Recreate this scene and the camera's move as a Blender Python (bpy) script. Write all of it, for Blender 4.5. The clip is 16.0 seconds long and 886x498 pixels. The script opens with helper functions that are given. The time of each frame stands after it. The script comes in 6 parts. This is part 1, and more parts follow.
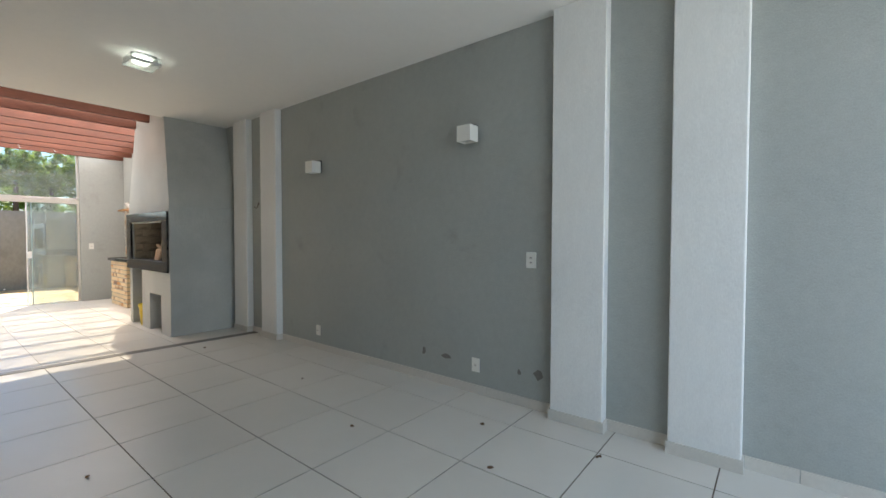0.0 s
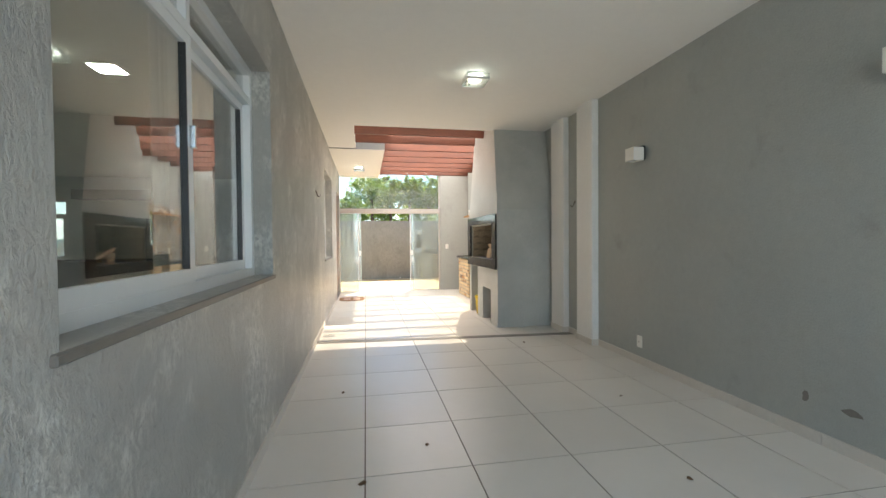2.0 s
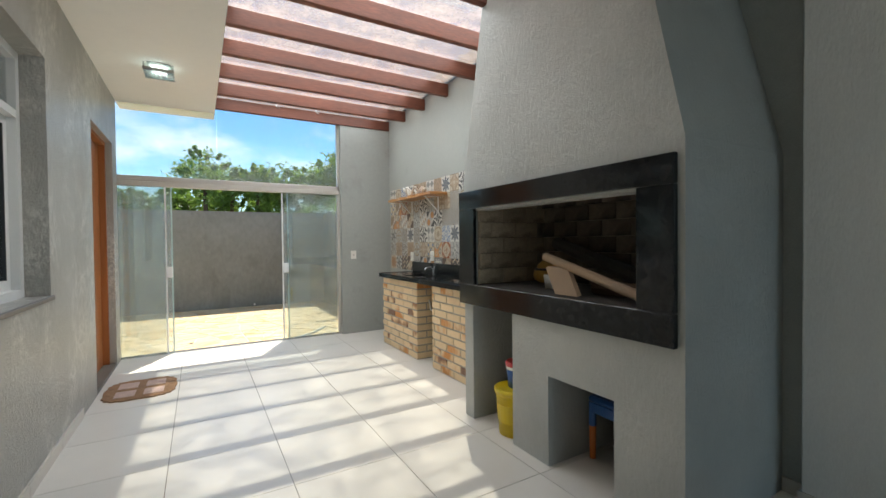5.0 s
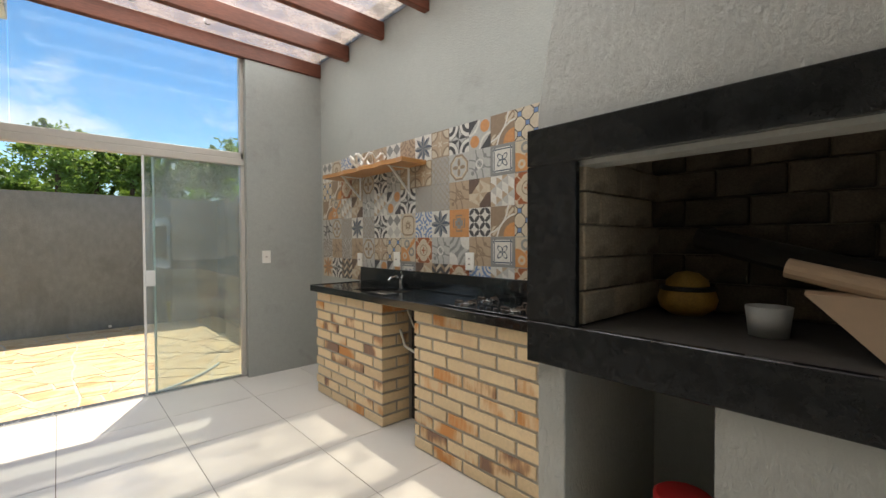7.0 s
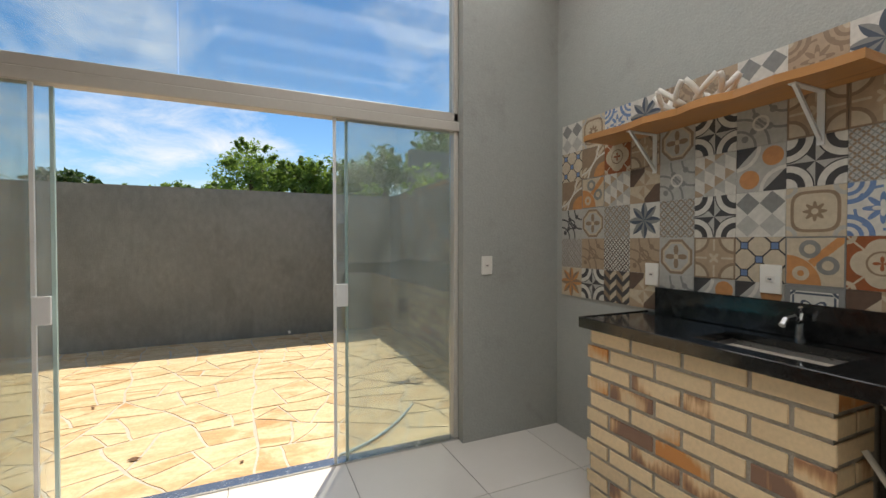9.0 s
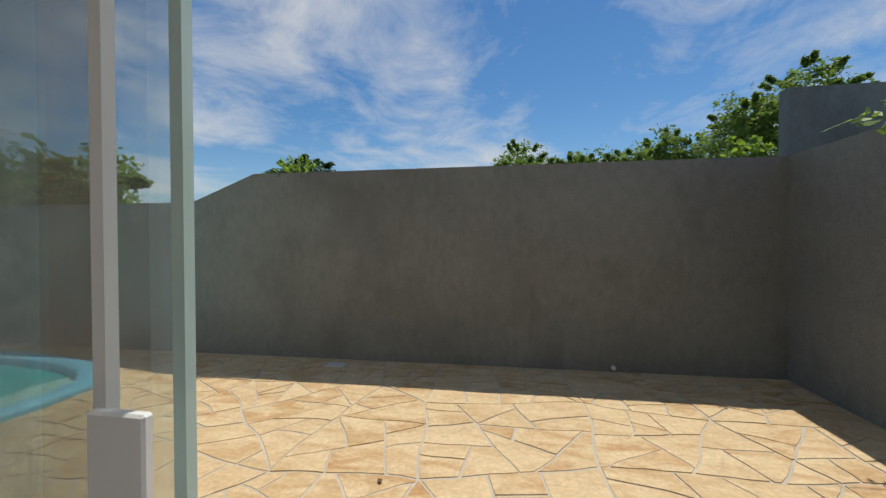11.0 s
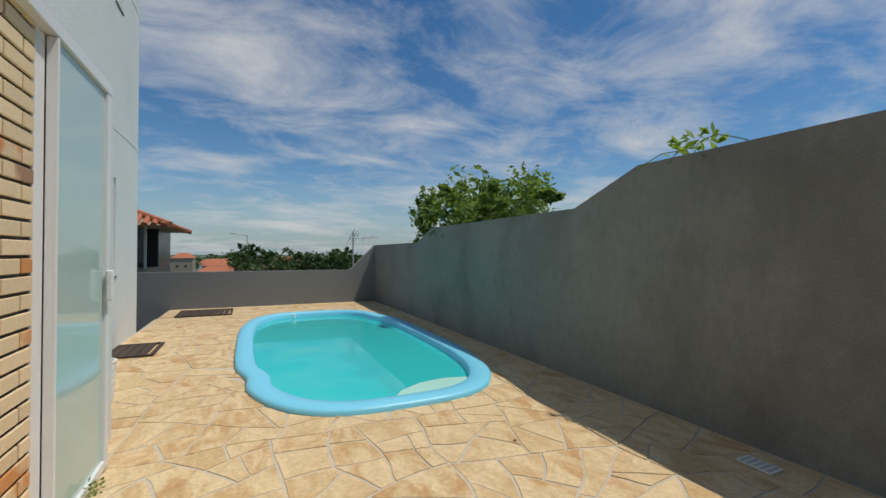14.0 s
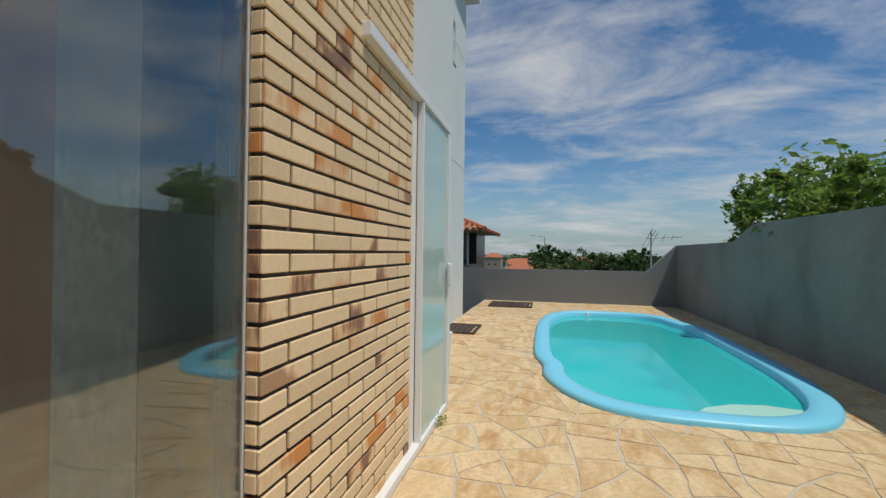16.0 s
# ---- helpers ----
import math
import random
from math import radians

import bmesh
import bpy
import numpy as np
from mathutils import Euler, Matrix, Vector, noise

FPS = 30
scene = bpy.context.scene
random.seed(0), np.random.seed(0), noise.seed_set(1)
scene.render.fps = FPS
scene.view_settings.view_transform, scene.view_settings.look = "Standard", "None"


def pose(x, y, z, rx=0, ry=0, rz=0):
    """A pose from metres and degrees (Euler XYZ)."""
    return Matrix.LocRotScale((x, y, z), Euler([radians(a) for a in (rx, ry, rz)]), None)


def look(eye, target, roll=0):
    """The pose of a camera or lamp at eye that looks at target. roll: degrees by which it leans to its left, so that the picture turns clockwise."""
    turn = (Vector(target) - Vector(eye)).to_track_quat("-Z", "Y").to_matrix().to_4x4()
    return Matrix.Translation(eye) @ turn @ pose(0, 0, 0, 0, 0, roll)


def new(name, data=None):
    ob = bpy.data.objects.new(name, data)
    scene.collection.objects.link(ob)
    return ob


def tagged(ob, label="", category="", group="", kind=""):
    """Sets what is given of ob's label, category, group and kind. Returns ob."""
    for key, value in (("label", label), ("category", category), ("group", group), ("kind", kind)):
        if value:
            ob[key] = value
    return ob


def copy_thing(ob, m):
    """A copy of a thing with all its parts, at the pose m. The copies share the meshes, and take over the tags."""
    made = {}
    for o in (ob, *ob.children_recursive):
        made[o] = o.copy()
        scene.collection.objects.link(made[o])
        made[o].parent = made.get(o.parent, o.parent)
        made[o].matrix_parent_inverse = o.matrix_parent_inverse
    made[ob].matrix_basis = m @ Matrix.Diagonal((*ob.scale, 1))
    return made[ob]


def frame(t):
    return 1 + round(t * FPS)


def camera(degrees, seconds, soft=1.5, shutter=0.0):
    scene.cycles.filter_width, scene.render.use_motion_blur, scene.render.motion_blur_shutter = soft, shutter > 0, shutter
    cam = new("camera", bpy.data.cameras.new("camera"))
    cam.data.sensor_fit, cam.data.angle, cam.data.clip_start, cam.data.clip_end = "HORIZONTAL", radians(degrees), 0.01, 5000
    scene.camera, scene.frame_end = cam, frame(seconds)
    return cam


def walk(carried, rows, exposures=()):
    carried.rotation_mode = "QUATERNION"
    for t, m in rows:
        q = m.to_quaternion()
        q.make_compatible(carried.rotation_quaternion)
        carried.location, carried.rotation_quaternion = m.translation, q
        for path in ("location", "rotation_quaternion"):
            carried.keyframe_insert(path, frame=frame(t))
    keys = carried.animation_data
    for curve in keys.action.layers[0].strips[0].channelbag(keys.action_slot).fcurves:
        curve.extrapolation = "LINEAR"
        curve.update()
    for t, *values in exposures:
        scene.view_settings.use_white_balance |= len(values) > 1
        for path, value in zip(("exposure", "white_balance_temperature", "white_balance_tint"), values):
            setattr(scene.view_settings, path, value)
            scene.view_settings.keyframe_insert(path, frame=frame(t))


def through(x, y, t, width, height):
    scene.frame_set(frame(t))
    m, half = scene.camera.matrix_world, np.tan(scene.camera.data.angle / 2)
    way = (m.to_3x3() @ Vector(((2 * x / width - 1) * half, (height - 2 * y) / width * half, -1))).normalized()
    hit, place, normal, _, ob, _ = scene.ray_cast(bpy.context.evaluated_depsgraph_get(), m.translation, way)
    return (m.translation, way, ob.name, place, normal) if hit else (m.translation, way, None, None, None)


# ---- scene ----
PATH = [
    (0, (0.046, 1.118, 1.344), (1.704, 2.438, 1.284), 0.1),
    (0.5, (0.081, 1.242, 1.306), (1.381, 2.916, 1.255), -0.1),
    (1, (0.113, 1.362, 1.315), (1.098, 3.239, 1.266), -0.2),
    (1.5, (0.180, 1.413, 1.323), (0.798, 3.440, 1.276), -0.4),
    (2, (0.253, 1.491, 1.296), (0.636, 3.576, 1.253), -0.5),
    (2.5, (0.335, 1.738, 1.293), (0.647, 3.835, 1.249), -0.6),
    (3, (0.451, 2.548, 1.297), (0.756, 4.645, 1.243), -0.6),
    (3.5, (0.474, 3.580, 1.319), (0.789, 5.676, 1.262), -0.5),
    (4, (0.506, 4.668, 1.289), (0.837, 6.760, 1.241), -0.6),
    (4.5, (0.399, 5.611, 1.305), (0.876, 7.676, 1.266), -0.6),
    (5, (0.416, 6.434, 1.320), (1.479, 8.268, 1.282), -0.6),
    (5.2, (0.456, 6.660, 1.284), (1.724, 8.359, 1.250), -0.5),
    (7.3, (0.899, 8.475, 1.293), (2.328, 10.039, 1.250), -0.2),
    (7.5, (0.911, 8.645, 1.274), (2.309, 10.237, 1.233), -0.2),
    (8, (1.017, 9.069, 1.286), (2.265, 10.782, 1.248), -0.3),
    (8.5, (0.990, 9.526, 1.290), (2.097, 11.335, 1.256), -0.3),
    (9, (0.969, 10.002, 1.295), (1.842, 11.933, 1.258), 0.0),
    (9.5, (0.902, 10.422, 1.280), (1.438, 12.472, 1.236), 0.2),
    (9.7, (0.842, 10.611, 1.280), (1.300, 12.680, 1.238), 0.4),
    (11.8, (0.426, 12.747, 1.195), (-0.555, 14.625, 1.203), -0.5),
    (12, (0.423, 12.829, 1.201), (-0.701, 14.627, 1.214), -0.4),
    (12.5, (0.388, 12.947, 1.221), (-1.063, 14.492, 1.239), -0.1),
    (13, (0.317, 13.052, 1.199), (-1.327, 14.391, 1.221), -0.0),
    (13.5, (0.217, 13.179, 1.229), (-1.559, 14.335, 1.248), 0.2),
    (14, (0.197, 13.355, 1.236), (-1.729, 14.242, 1.256), 0.2),
    (14.5, (0.165, 13.502, 1.230), (-1.853, 14.152, 1.248), 0.1),
    (15, (0.119, 13.582, 1.236), (-1.948, 14.055, 1.253), 0.0),
    (15.5, (0.223, 13.535, 1.233), (-1.896, 13.598, 1.251), 0.3),
    (16, (0.390, 13.356, 1.222), (-1.669, 12.851, 1.235), 0.7),
]
EXPOSURES = [(0.0, 2.15, 7000, 14), (0.5, 2.0, 7050, 14), (1.0, 2.15, 7250, 14), (2.0, 2.45, 7350, 14), (3.0, 2.45, 7150, 12), (3.5, 2.2, 6900, 11), (4.0, 1.88, 6550, 8), (4.5, 1.72, 6450, 7), (5.2, 1.4, 6400, 7), (7.3, 1.24, 6850, 10), (8.0, 1.04, 6800, 10), (9.0, 0.86, 6800, 10), (9.7, 0.64, 6700, 9), (11.8, 0.05, 6450, 9), (16.0, -0.02, 6450, 9)]
SKY_STRENGTH, SUN_STRENGTH, CLOUD = 0.085, 3.2, (6.7, 6.75, 6.8, 1)
cam = camera(92.9, 16.0)
walk(cam, [(t, look(e, g, r)) for t, e, g, r in PATH], EXPOSURES)

# ---- world and sun ----
SUN_DIR = Vector((-0.40, -0.77, -2.01)).normalized()
world = bpy.data.worlds.new("world")
scene.world = world
world.use_nodes = True


class Nodes:
    """Short hand for building a node tree."""

    def __init__(self, tree):
        self.tree = tree

    def add(self, kind, operation="", data_type="", feature=""):
        n = self.tree.nodes.new(kind)
        if operation:
            n.operation = operation
        if data_type:
            n.data_type = data_type
        if feature:
            n.feature = feature
        return n

    def link(self, a, b):
        self.tree.links.new(a, b)

    def put(self, socket, value):
        if isinstance(value, bpy.types.NodeSocket):
            self.link(value, socket)
        elif value is not None:
            if isinstance(value, (tuple, list)) and len(value) == 3 and socket.type == "RGBA":
                value = (*value, 1)
            socket.default_value = value

    def math(self, op, a, b=None, c=None):
        n = self.add("ShaderNodeMath", operation=op)
        for s, v in zip(n.inputs, (a, b, c)):
            self.put(s, v)
        return n.outputs[0]

    def mix(self, f, a, b):
        n = self.add("ShaderNodeMix", data_type="RGBA")
        self.put(n.inputs[0], f)
        self.put(n.inputs[6], a)
        self.put(n.inputs[7], b)
        return n.outputs[2]

    def ramp(self, f, lo, hi, a=0.0, b=1.0):
        n = self.add("ShaderNodeMapRange")
        for s, v in zip(n.inputs, (f, lo, hi, a, b)):
            self.put(s, v)
        return n.outputs[0]

    def noise(self, vec, scale, detail=4.0, rough=0.55, distort=0.0):
        n = self.add("ShaderNodeTexNoise")
        self.put(n.inputs["Vector"], vec)
        self.put(n.inputs["Scale"], scale)
        n.inputs["Detail"].default_value = detail
        n.inputs["Roughness"].default_value = rough
        n.inputs["Distortion"].default_value = distort
        return n.outputs["Fac"]

    def scaled(self, vec, s):
        n = self.add("ShaderNodeMapping")
        self.put(n.inputs["Vector"], vec)
        n.inputs["Scale"].default_value = s
        return n.outputs[0]


wn = Nodes(world.node_tree)
bg = world.node_tree.nodes["Background"]
sky = wn.add("ShaderNodeTexSky")
sky.sky_type, sky.sun_disc = "NISHITA", False
sky.sun_elevation = math.asin(-SUN_DIR.z)
sky.sun_rotation = math.atan2(-SUN_DIR.x, -SUN_DIR.y)
sky.air_density, sky.dust_density, sky.ozone_density = 1.0, 0.2, 2.2
gen = wn.add("ShaderNodeTexCoord").outputs["Generated"]
sep = wn.add("ShaderNodeSeparateXYZ")
wn.link(gen, sep.inputs[0])
up = wn.math("MAXIMUM", sep.outputs[2], 0.0)
den = wn.math("ADD", up, 0.12)
flat = wn.add("ShaderNodeCombineXYZ")
wn.link(wn.math("DIVIDE", sep.outputs[0], den), flat.inputs[0])
wn.link(wn.math("DIVIDE", sep.outputs[1], den), flat.inputs[1])
turned = wn.add("ShaderNodeMapping")
drift = wn.add("ShaderNodeMapping")
drift.inputs["Rotation"].default_value = (0, 0, radians(82))
wn.link(flat.outputs[0], drift.inputs[0])
wn.link(drift.outputs[0], turned.inputs[0])
turned.inputs["Rotation"].default_value = (0, 0, radians(35))
turned.inputs["Scale"].default_value = (0.78, 1.0, 1)
turned.inputs["Location"].default_value = (2.3, 0.7, 0)
broad = wn.noise(turned.outputs[0], 0.85, 3.0, 0.5, 0.3)
wisp = wn.noise(turned.outputs[0], 2.4, 10.0, 0.66, 0.45)
amount = wn.math("ADD", wn.math("MULTIPLY", broad, 0.62), wn.math("MULTIPLY", wisp, 0.5))
mask = wn.math("MULTIPLY", wn.math("POWER", wn.ramp(amount, 0.52, 0.75), 1.1), 0.95)
low = wn.ramp(sep.outputs[2], 0.0, 0.16, 0.8, 0.0)
deep = wn.add("ShaderNodeHueSaturation")
deep.inputs["Saturation"].default_value = 1.28
wn.link(sky.outputs[0], deep.inputs["Color"])
clear = wn.mix(low, deep.outputs[0], (2.6, 3.75, 4.7))
wn.link(wn.mix(mask, clear, CLOUD), bg.inputs[0])
bg.inputs[1].default_value = SKY_STRENGTH
lamp = bpy.data.lights.new("sun", "SUN")
lamp.energy, lamp.angle, lamp.color = SUN_STRENGTH, radians(0.6), (1.0, 0.94, 0.84)
sun = new("sun", lamp)
sun.matrix_world = look(Vector((0, 12, 0)) - SUN_DIR * 40, (0, 12, 0))
# fill lamp in the passage's open front, added to the sky's light there
front = bpy.data.lights.new("front_opening", "AREA")
front.shape, front.size, front.size_y, front.energy, front.color = "RECTANGLE", 3.3, 2.8, 10, (0.50, 0.76, 1.0)
new("front_opening", front).matrix_world = look((1.33, -0.85, 1.5), (1.33, 3, 1.5))

# fill lamp just under the glass roof, added to the sky's own light
above = bpy.data.lights.new("roof_opening", "AREA")
above.shape, above.size, above.size_y, above.energy, above.color = "RECTANGLE", 2.0, 3.5, 24, (0.88, 0.95, 1.0)
new("roof_opening", above).matrix_world = look((1.68, 10.55, 3.141), (1.68, 10.55, 0))


# ---- materials ----
def material(name, base, rough=0.6, metal=0.0, spec=0.5, vary=0.12, grain=6.0, bump=0.0, bump_scale=60.0,
             stretch=(1, 1, 1), stain=None, stain_scale=1.5, stain_at=(0.55, 0.75), per_piece=0.0, coat=0.0, even=False):
    m = bpy.data.materials.new(name)
    m.use_nodes = True
    n = Nodes(m.node_tree)
    p = m.node_tree.nodes["Principled BSDF"]
    tc = n.add("ShaderNodeTexCoord").outputs["Object"]
    vec = n.scaled(tc, stretch)
    fine = n.noise(vec, grain * 6, 5.0, 0.6)
    wide = n.noise(tc, grain * 0.35, 3.0, 0.5)
    lev = n.math("ADD", n.math("MULTIPLY", fine, 0.5), n.math("MULTIPLY", wide, 0.5))
    dark = tuple(c * (1 - vary) for c in base)
    light = tuple(min(1.0, c * (1 + vary)) for c in base)
    col = n.mix(n.ramp(lev, 0.3, 0.7), dark, light)
    if per_piece:
        rnd = n.add("ShaderNodeObjectInfo").outputs["Random"]
        hsv = n.add("ShaderNodeHueSaturation")
        n.put(hsv.inputs["Value"], n.ramp(rnd, 0, 1, 1 - per_piece, 1 + per_piece))
        n.link(col, hsv.inputs["Color"])
        col = hsv.outputs[0]
    if stain:
        s = n.noise(n.scaled(tc, stretch), stain_scale, 7.0, 0.62, 0.3)
        col = n.mix(n.ramp(s, stain_at[0], stain_at[1]), col, stain)
    if vary and bump and not metal:
        speck = n.add("ShaderNodeHueSaturation")
        n.put(speck.inputs["Value"], n.ramp(n.noise(vec, 130, 3.0, 0.7), 0.3, 0.7, 1 - vary * 0.8, 1 + vary * 0.8))
        n.link(col, speck.inputs["Color"])
        col = speck.outputs[0]
    n.put(p.inputs["Base Color"], col)
    n.put(p.inputs["Roughness"], rough if even else n.ramp(fine, 0.3, 0.7, max(0.02, rough * 0.85), min(1, rough * 1.15)))
    p.inputs["Metallic"].default_value = metal
    p.inputs["Specular IOR Level"].default_value = spec
    p.inputs["Coat Weight"].default_value = coat
    if bump:
        b = n.add("ShaderNodeBump")
        b.inputs["Strength"].default_value = bump
        b.inputs["Distance"].default_value = 0.01
        n.put(b.inputs["Height"], n.noise(vec, bump_scale, 3.0, 0.6))
        n.link(b.outputs[0], p.inputs["Normal"])
    return m


def pane_material(name, tint, gloss_rough=0.0, extra=0.0, haze=None, haze_amount=0.0):
    """A thin pane: clear with a tint, and gloss by Fresnel."""
    m = bpy.data.materials.new(name)
    m.use_nodes = True
    n = Nodes(m.node_tree)
    out = m.node_tree.nodes["Material Output"]
    m.node_tree.nodes.remove(m.node_tree.nodes["Principled BSDF"])
    clear = n.add("ShaderNodeBsdfTransparent")
    clear.inputs[0].default_value = (*tint, 1)
    body = clear.outputs[0]
    if haze:
        d = n.add("ShaderNodeBsdfTranslucent")
        d.inputs[0].default_value = (*haze, 1)
        mixh = n.add("ShaderNodeMixShader")
        tc = n.add("ShaderNodeTexCoord").outputs["Object"]
        n.put(mixh.inputs[0], n.ramp(n.noise(tc, 5.0, 8.0, 0.7), 0.35, 0.75, haze_amount * 0.4, haze_amount * 1.6))
        n.link(body, mixh.inputs[1])
        n.link(d.outputs[0], mixh.inputs[2])
        body = mixh.outputs[0]
    gl = n.add("ShaderNodeBsdfGlossy")
    gl.inputs["Roughness"].default_value = gloss_rough
    lw = n.add("ShaderNodeLayerWeight")
    lw.inputs[0].default_value = 0.5
    gloss = n.math("MINIMUM", n.math("ADD", n.math("MULTIPLY", n.math("POWER", lw.outputs["Facing"], 3.0), 1.5), 0.05 + extra), 0.97)
    mx = n.add("ShaderNodeMixShader")
    n.put(mx.inputs[0], gloss)
    n.link(body, mx.inputs[1])
    n.link(gl.outputs[0], mx.inputs[2])
    n.link(mx.outputs[0], out.inputs[0])
    return m


def brick_material(name, base, burnt=0.5):
    """Cream facing brick with orange and dark kiln marks that differ from brick to brick."""
    m = bpy.data.materials.new(name)
    m.use_nodes = True
    n = Nodes(m.node_tree)
    p = m.node_tree.nodes["Principled BSDF"]
    tc = n.add("ShaderNodeTexCoord").outputs["Object"]
    rnd = n.add("ShaderNodeObjectInfo").outputs["Random"]
    off = n.add("ShaderNodeCombineXYZ")
    for i, k in enumerate((37.0, 91.0, 53.0)):
        n.put(off.inputs[i], n.math("MULTIPLY", rnd, k))
    add = n.add("ShaderNodeVectorMath", operation="ADD")
    n.link(tc, add.inputs[0])
    n.link(off.outputs[0], add.inputs[1])
    v = add.outputs[0]
    fine = n.noise(v, 60, 5)
    col = n.mix(n.ramp(fine, 0.3, 0.7), tuple(c * 0.94 for c in base), tuple(c * 1.06 for c in base))
    tone = n.add("ShaderNodeHueSaturation")
    n.put(tone.inputs["Value"], n.ramp(n.math("FRACT", n.math("MULTIPLY", rnd, 7.1)), 0, 1, 0.90, 1.07))
    n.link(col, tone.inputs["Color"])
    col = tone.outputs[0]
    pick = n.ramp(n.math("FRACT", n.math("MULTIPLY", rnd, 17.3)), 0.74, 0.76)
    blot = n.noise(v, 5.5, 1, 0.5, 0.2)
    fingers = n.noise(n.scaled(v, (1, 1, 0.18)), 60, 2, 0.5)
    flame = n.math("ADD", n.math("MULTIPLY", blot, 0.82), n.math("MULTIPLY", fingers, 0.18))
    col = n.mix(n.math("MULTIPLY", pick, n.math("MULTIPLY", n.ramp(flame, 0.44, 0.58), 0.92)), col, (0.60, 0.235, 0.05))
    pick2 = n.ramp(n.math("FRACT", n.math("MULTIPLY", rnd, 29.7)), 0.62, 0.64)
    core = n.math("MULTIPLY", n.math("MULTIPLY", pick, pick2), n.ramp(flame, 0.48, 0.58))
    col = n.mix(n.math("MULTIPLY", core, burnt + 0.38), col, (0.20, 0.125, 0.095))
    n.put(p.inputs["Base Color"], col)
    p.inputs["Roughness"].default_value = 0.62
    b = n.add("ShaderNodeBump")
    b.inputs["Strength"].default_value = 0.2
    b.inputs["Distance"].default_value = 0.004
    n.put(b.inputs["Height"], fine)
    n.link(b.outputs[0], p.inputs["Normal"])
    return m


def glint_fleck_plaster(name, base, worn, relief=1.0):
    """Combed plaster with fine upright grooves; worn scales pale flecks painted for glints."""
    m = bpy.data.materials.new(name)
    m.use_nodes = True
    n = Nodes(m.node_tree)
    p = m.node_tree.nodes["Principled BSDF"]
    tc = n.add("ShaderNodeTexCoord").outputs["Object"]
    groove = n.noise(n.scaled(tc, (1, 1, 0.5)), 42, 6, 0.7, 0.4)
    wide = n.noise(tc, 1.1, 5, 0.6)
    col = n.mix(n.ramp(wide, 0.3, 0.7), tuple(c * 0.85 for c in base), tuple(c * 1.15 for c in base))
    # pale flecks put into the colour for glints off the glossy relief
    patch = n.ramp(n.noise(n.scaled(tc, (1, 1, 0.8)), 1.6, 9, 0.68, 0.3), 0.46, 0.62)
    blotch = n.noise(n.scaled(tc, (1, 1, 0.8)), 16, 9, 0.78, 0.3)
    flecks = n.math("MULTIPLY", n.ramp(groove, 0.42, 0.52), n.ramp(blotch, 0.40, 0.54))
    col = n.mix(n.math("MULTIPLY", n.math("MULTIPLY", patch, flecks), worn), col, (0.72, 0.70, 0.64))
    n.put(p.inputs["Base Color"], col)
    p.inputs["Roughness"].default_value = 0.36
    p.inputs["Specular IOR Level"].default_value = 0.55
    b = n.add("ShaderNodeBump")
    b.inputs["Strength"].default_value = relief
    b.inputs["Distance"].default_value = 0.02
    n.put(b.inputs["Height"], groove)
    n.link(b.outputs[0], p.inputs["Normal"])
    return m


CREAM, SAND, TAN, BRN, ORG = (0.44, 0.37, 0.27), (0.34, 0.25, 0.165), (0.22, 0.155, 0.10), (0.10, 0.062, 0.042), (0.44, 0.20, 0.07)
GRY, LGR, DRK, BLU, NAVY, WHT, RUST = (0.19, 0.19, 0.18), (0.36, 0.35, 0.32), (0.045, 0.042, 0.042), (0.12, 0.19, 0.34), (0.05, 0.065, 0.09), (0.52, 0.50, 0.45), (0.25, 0.075, 0.022)


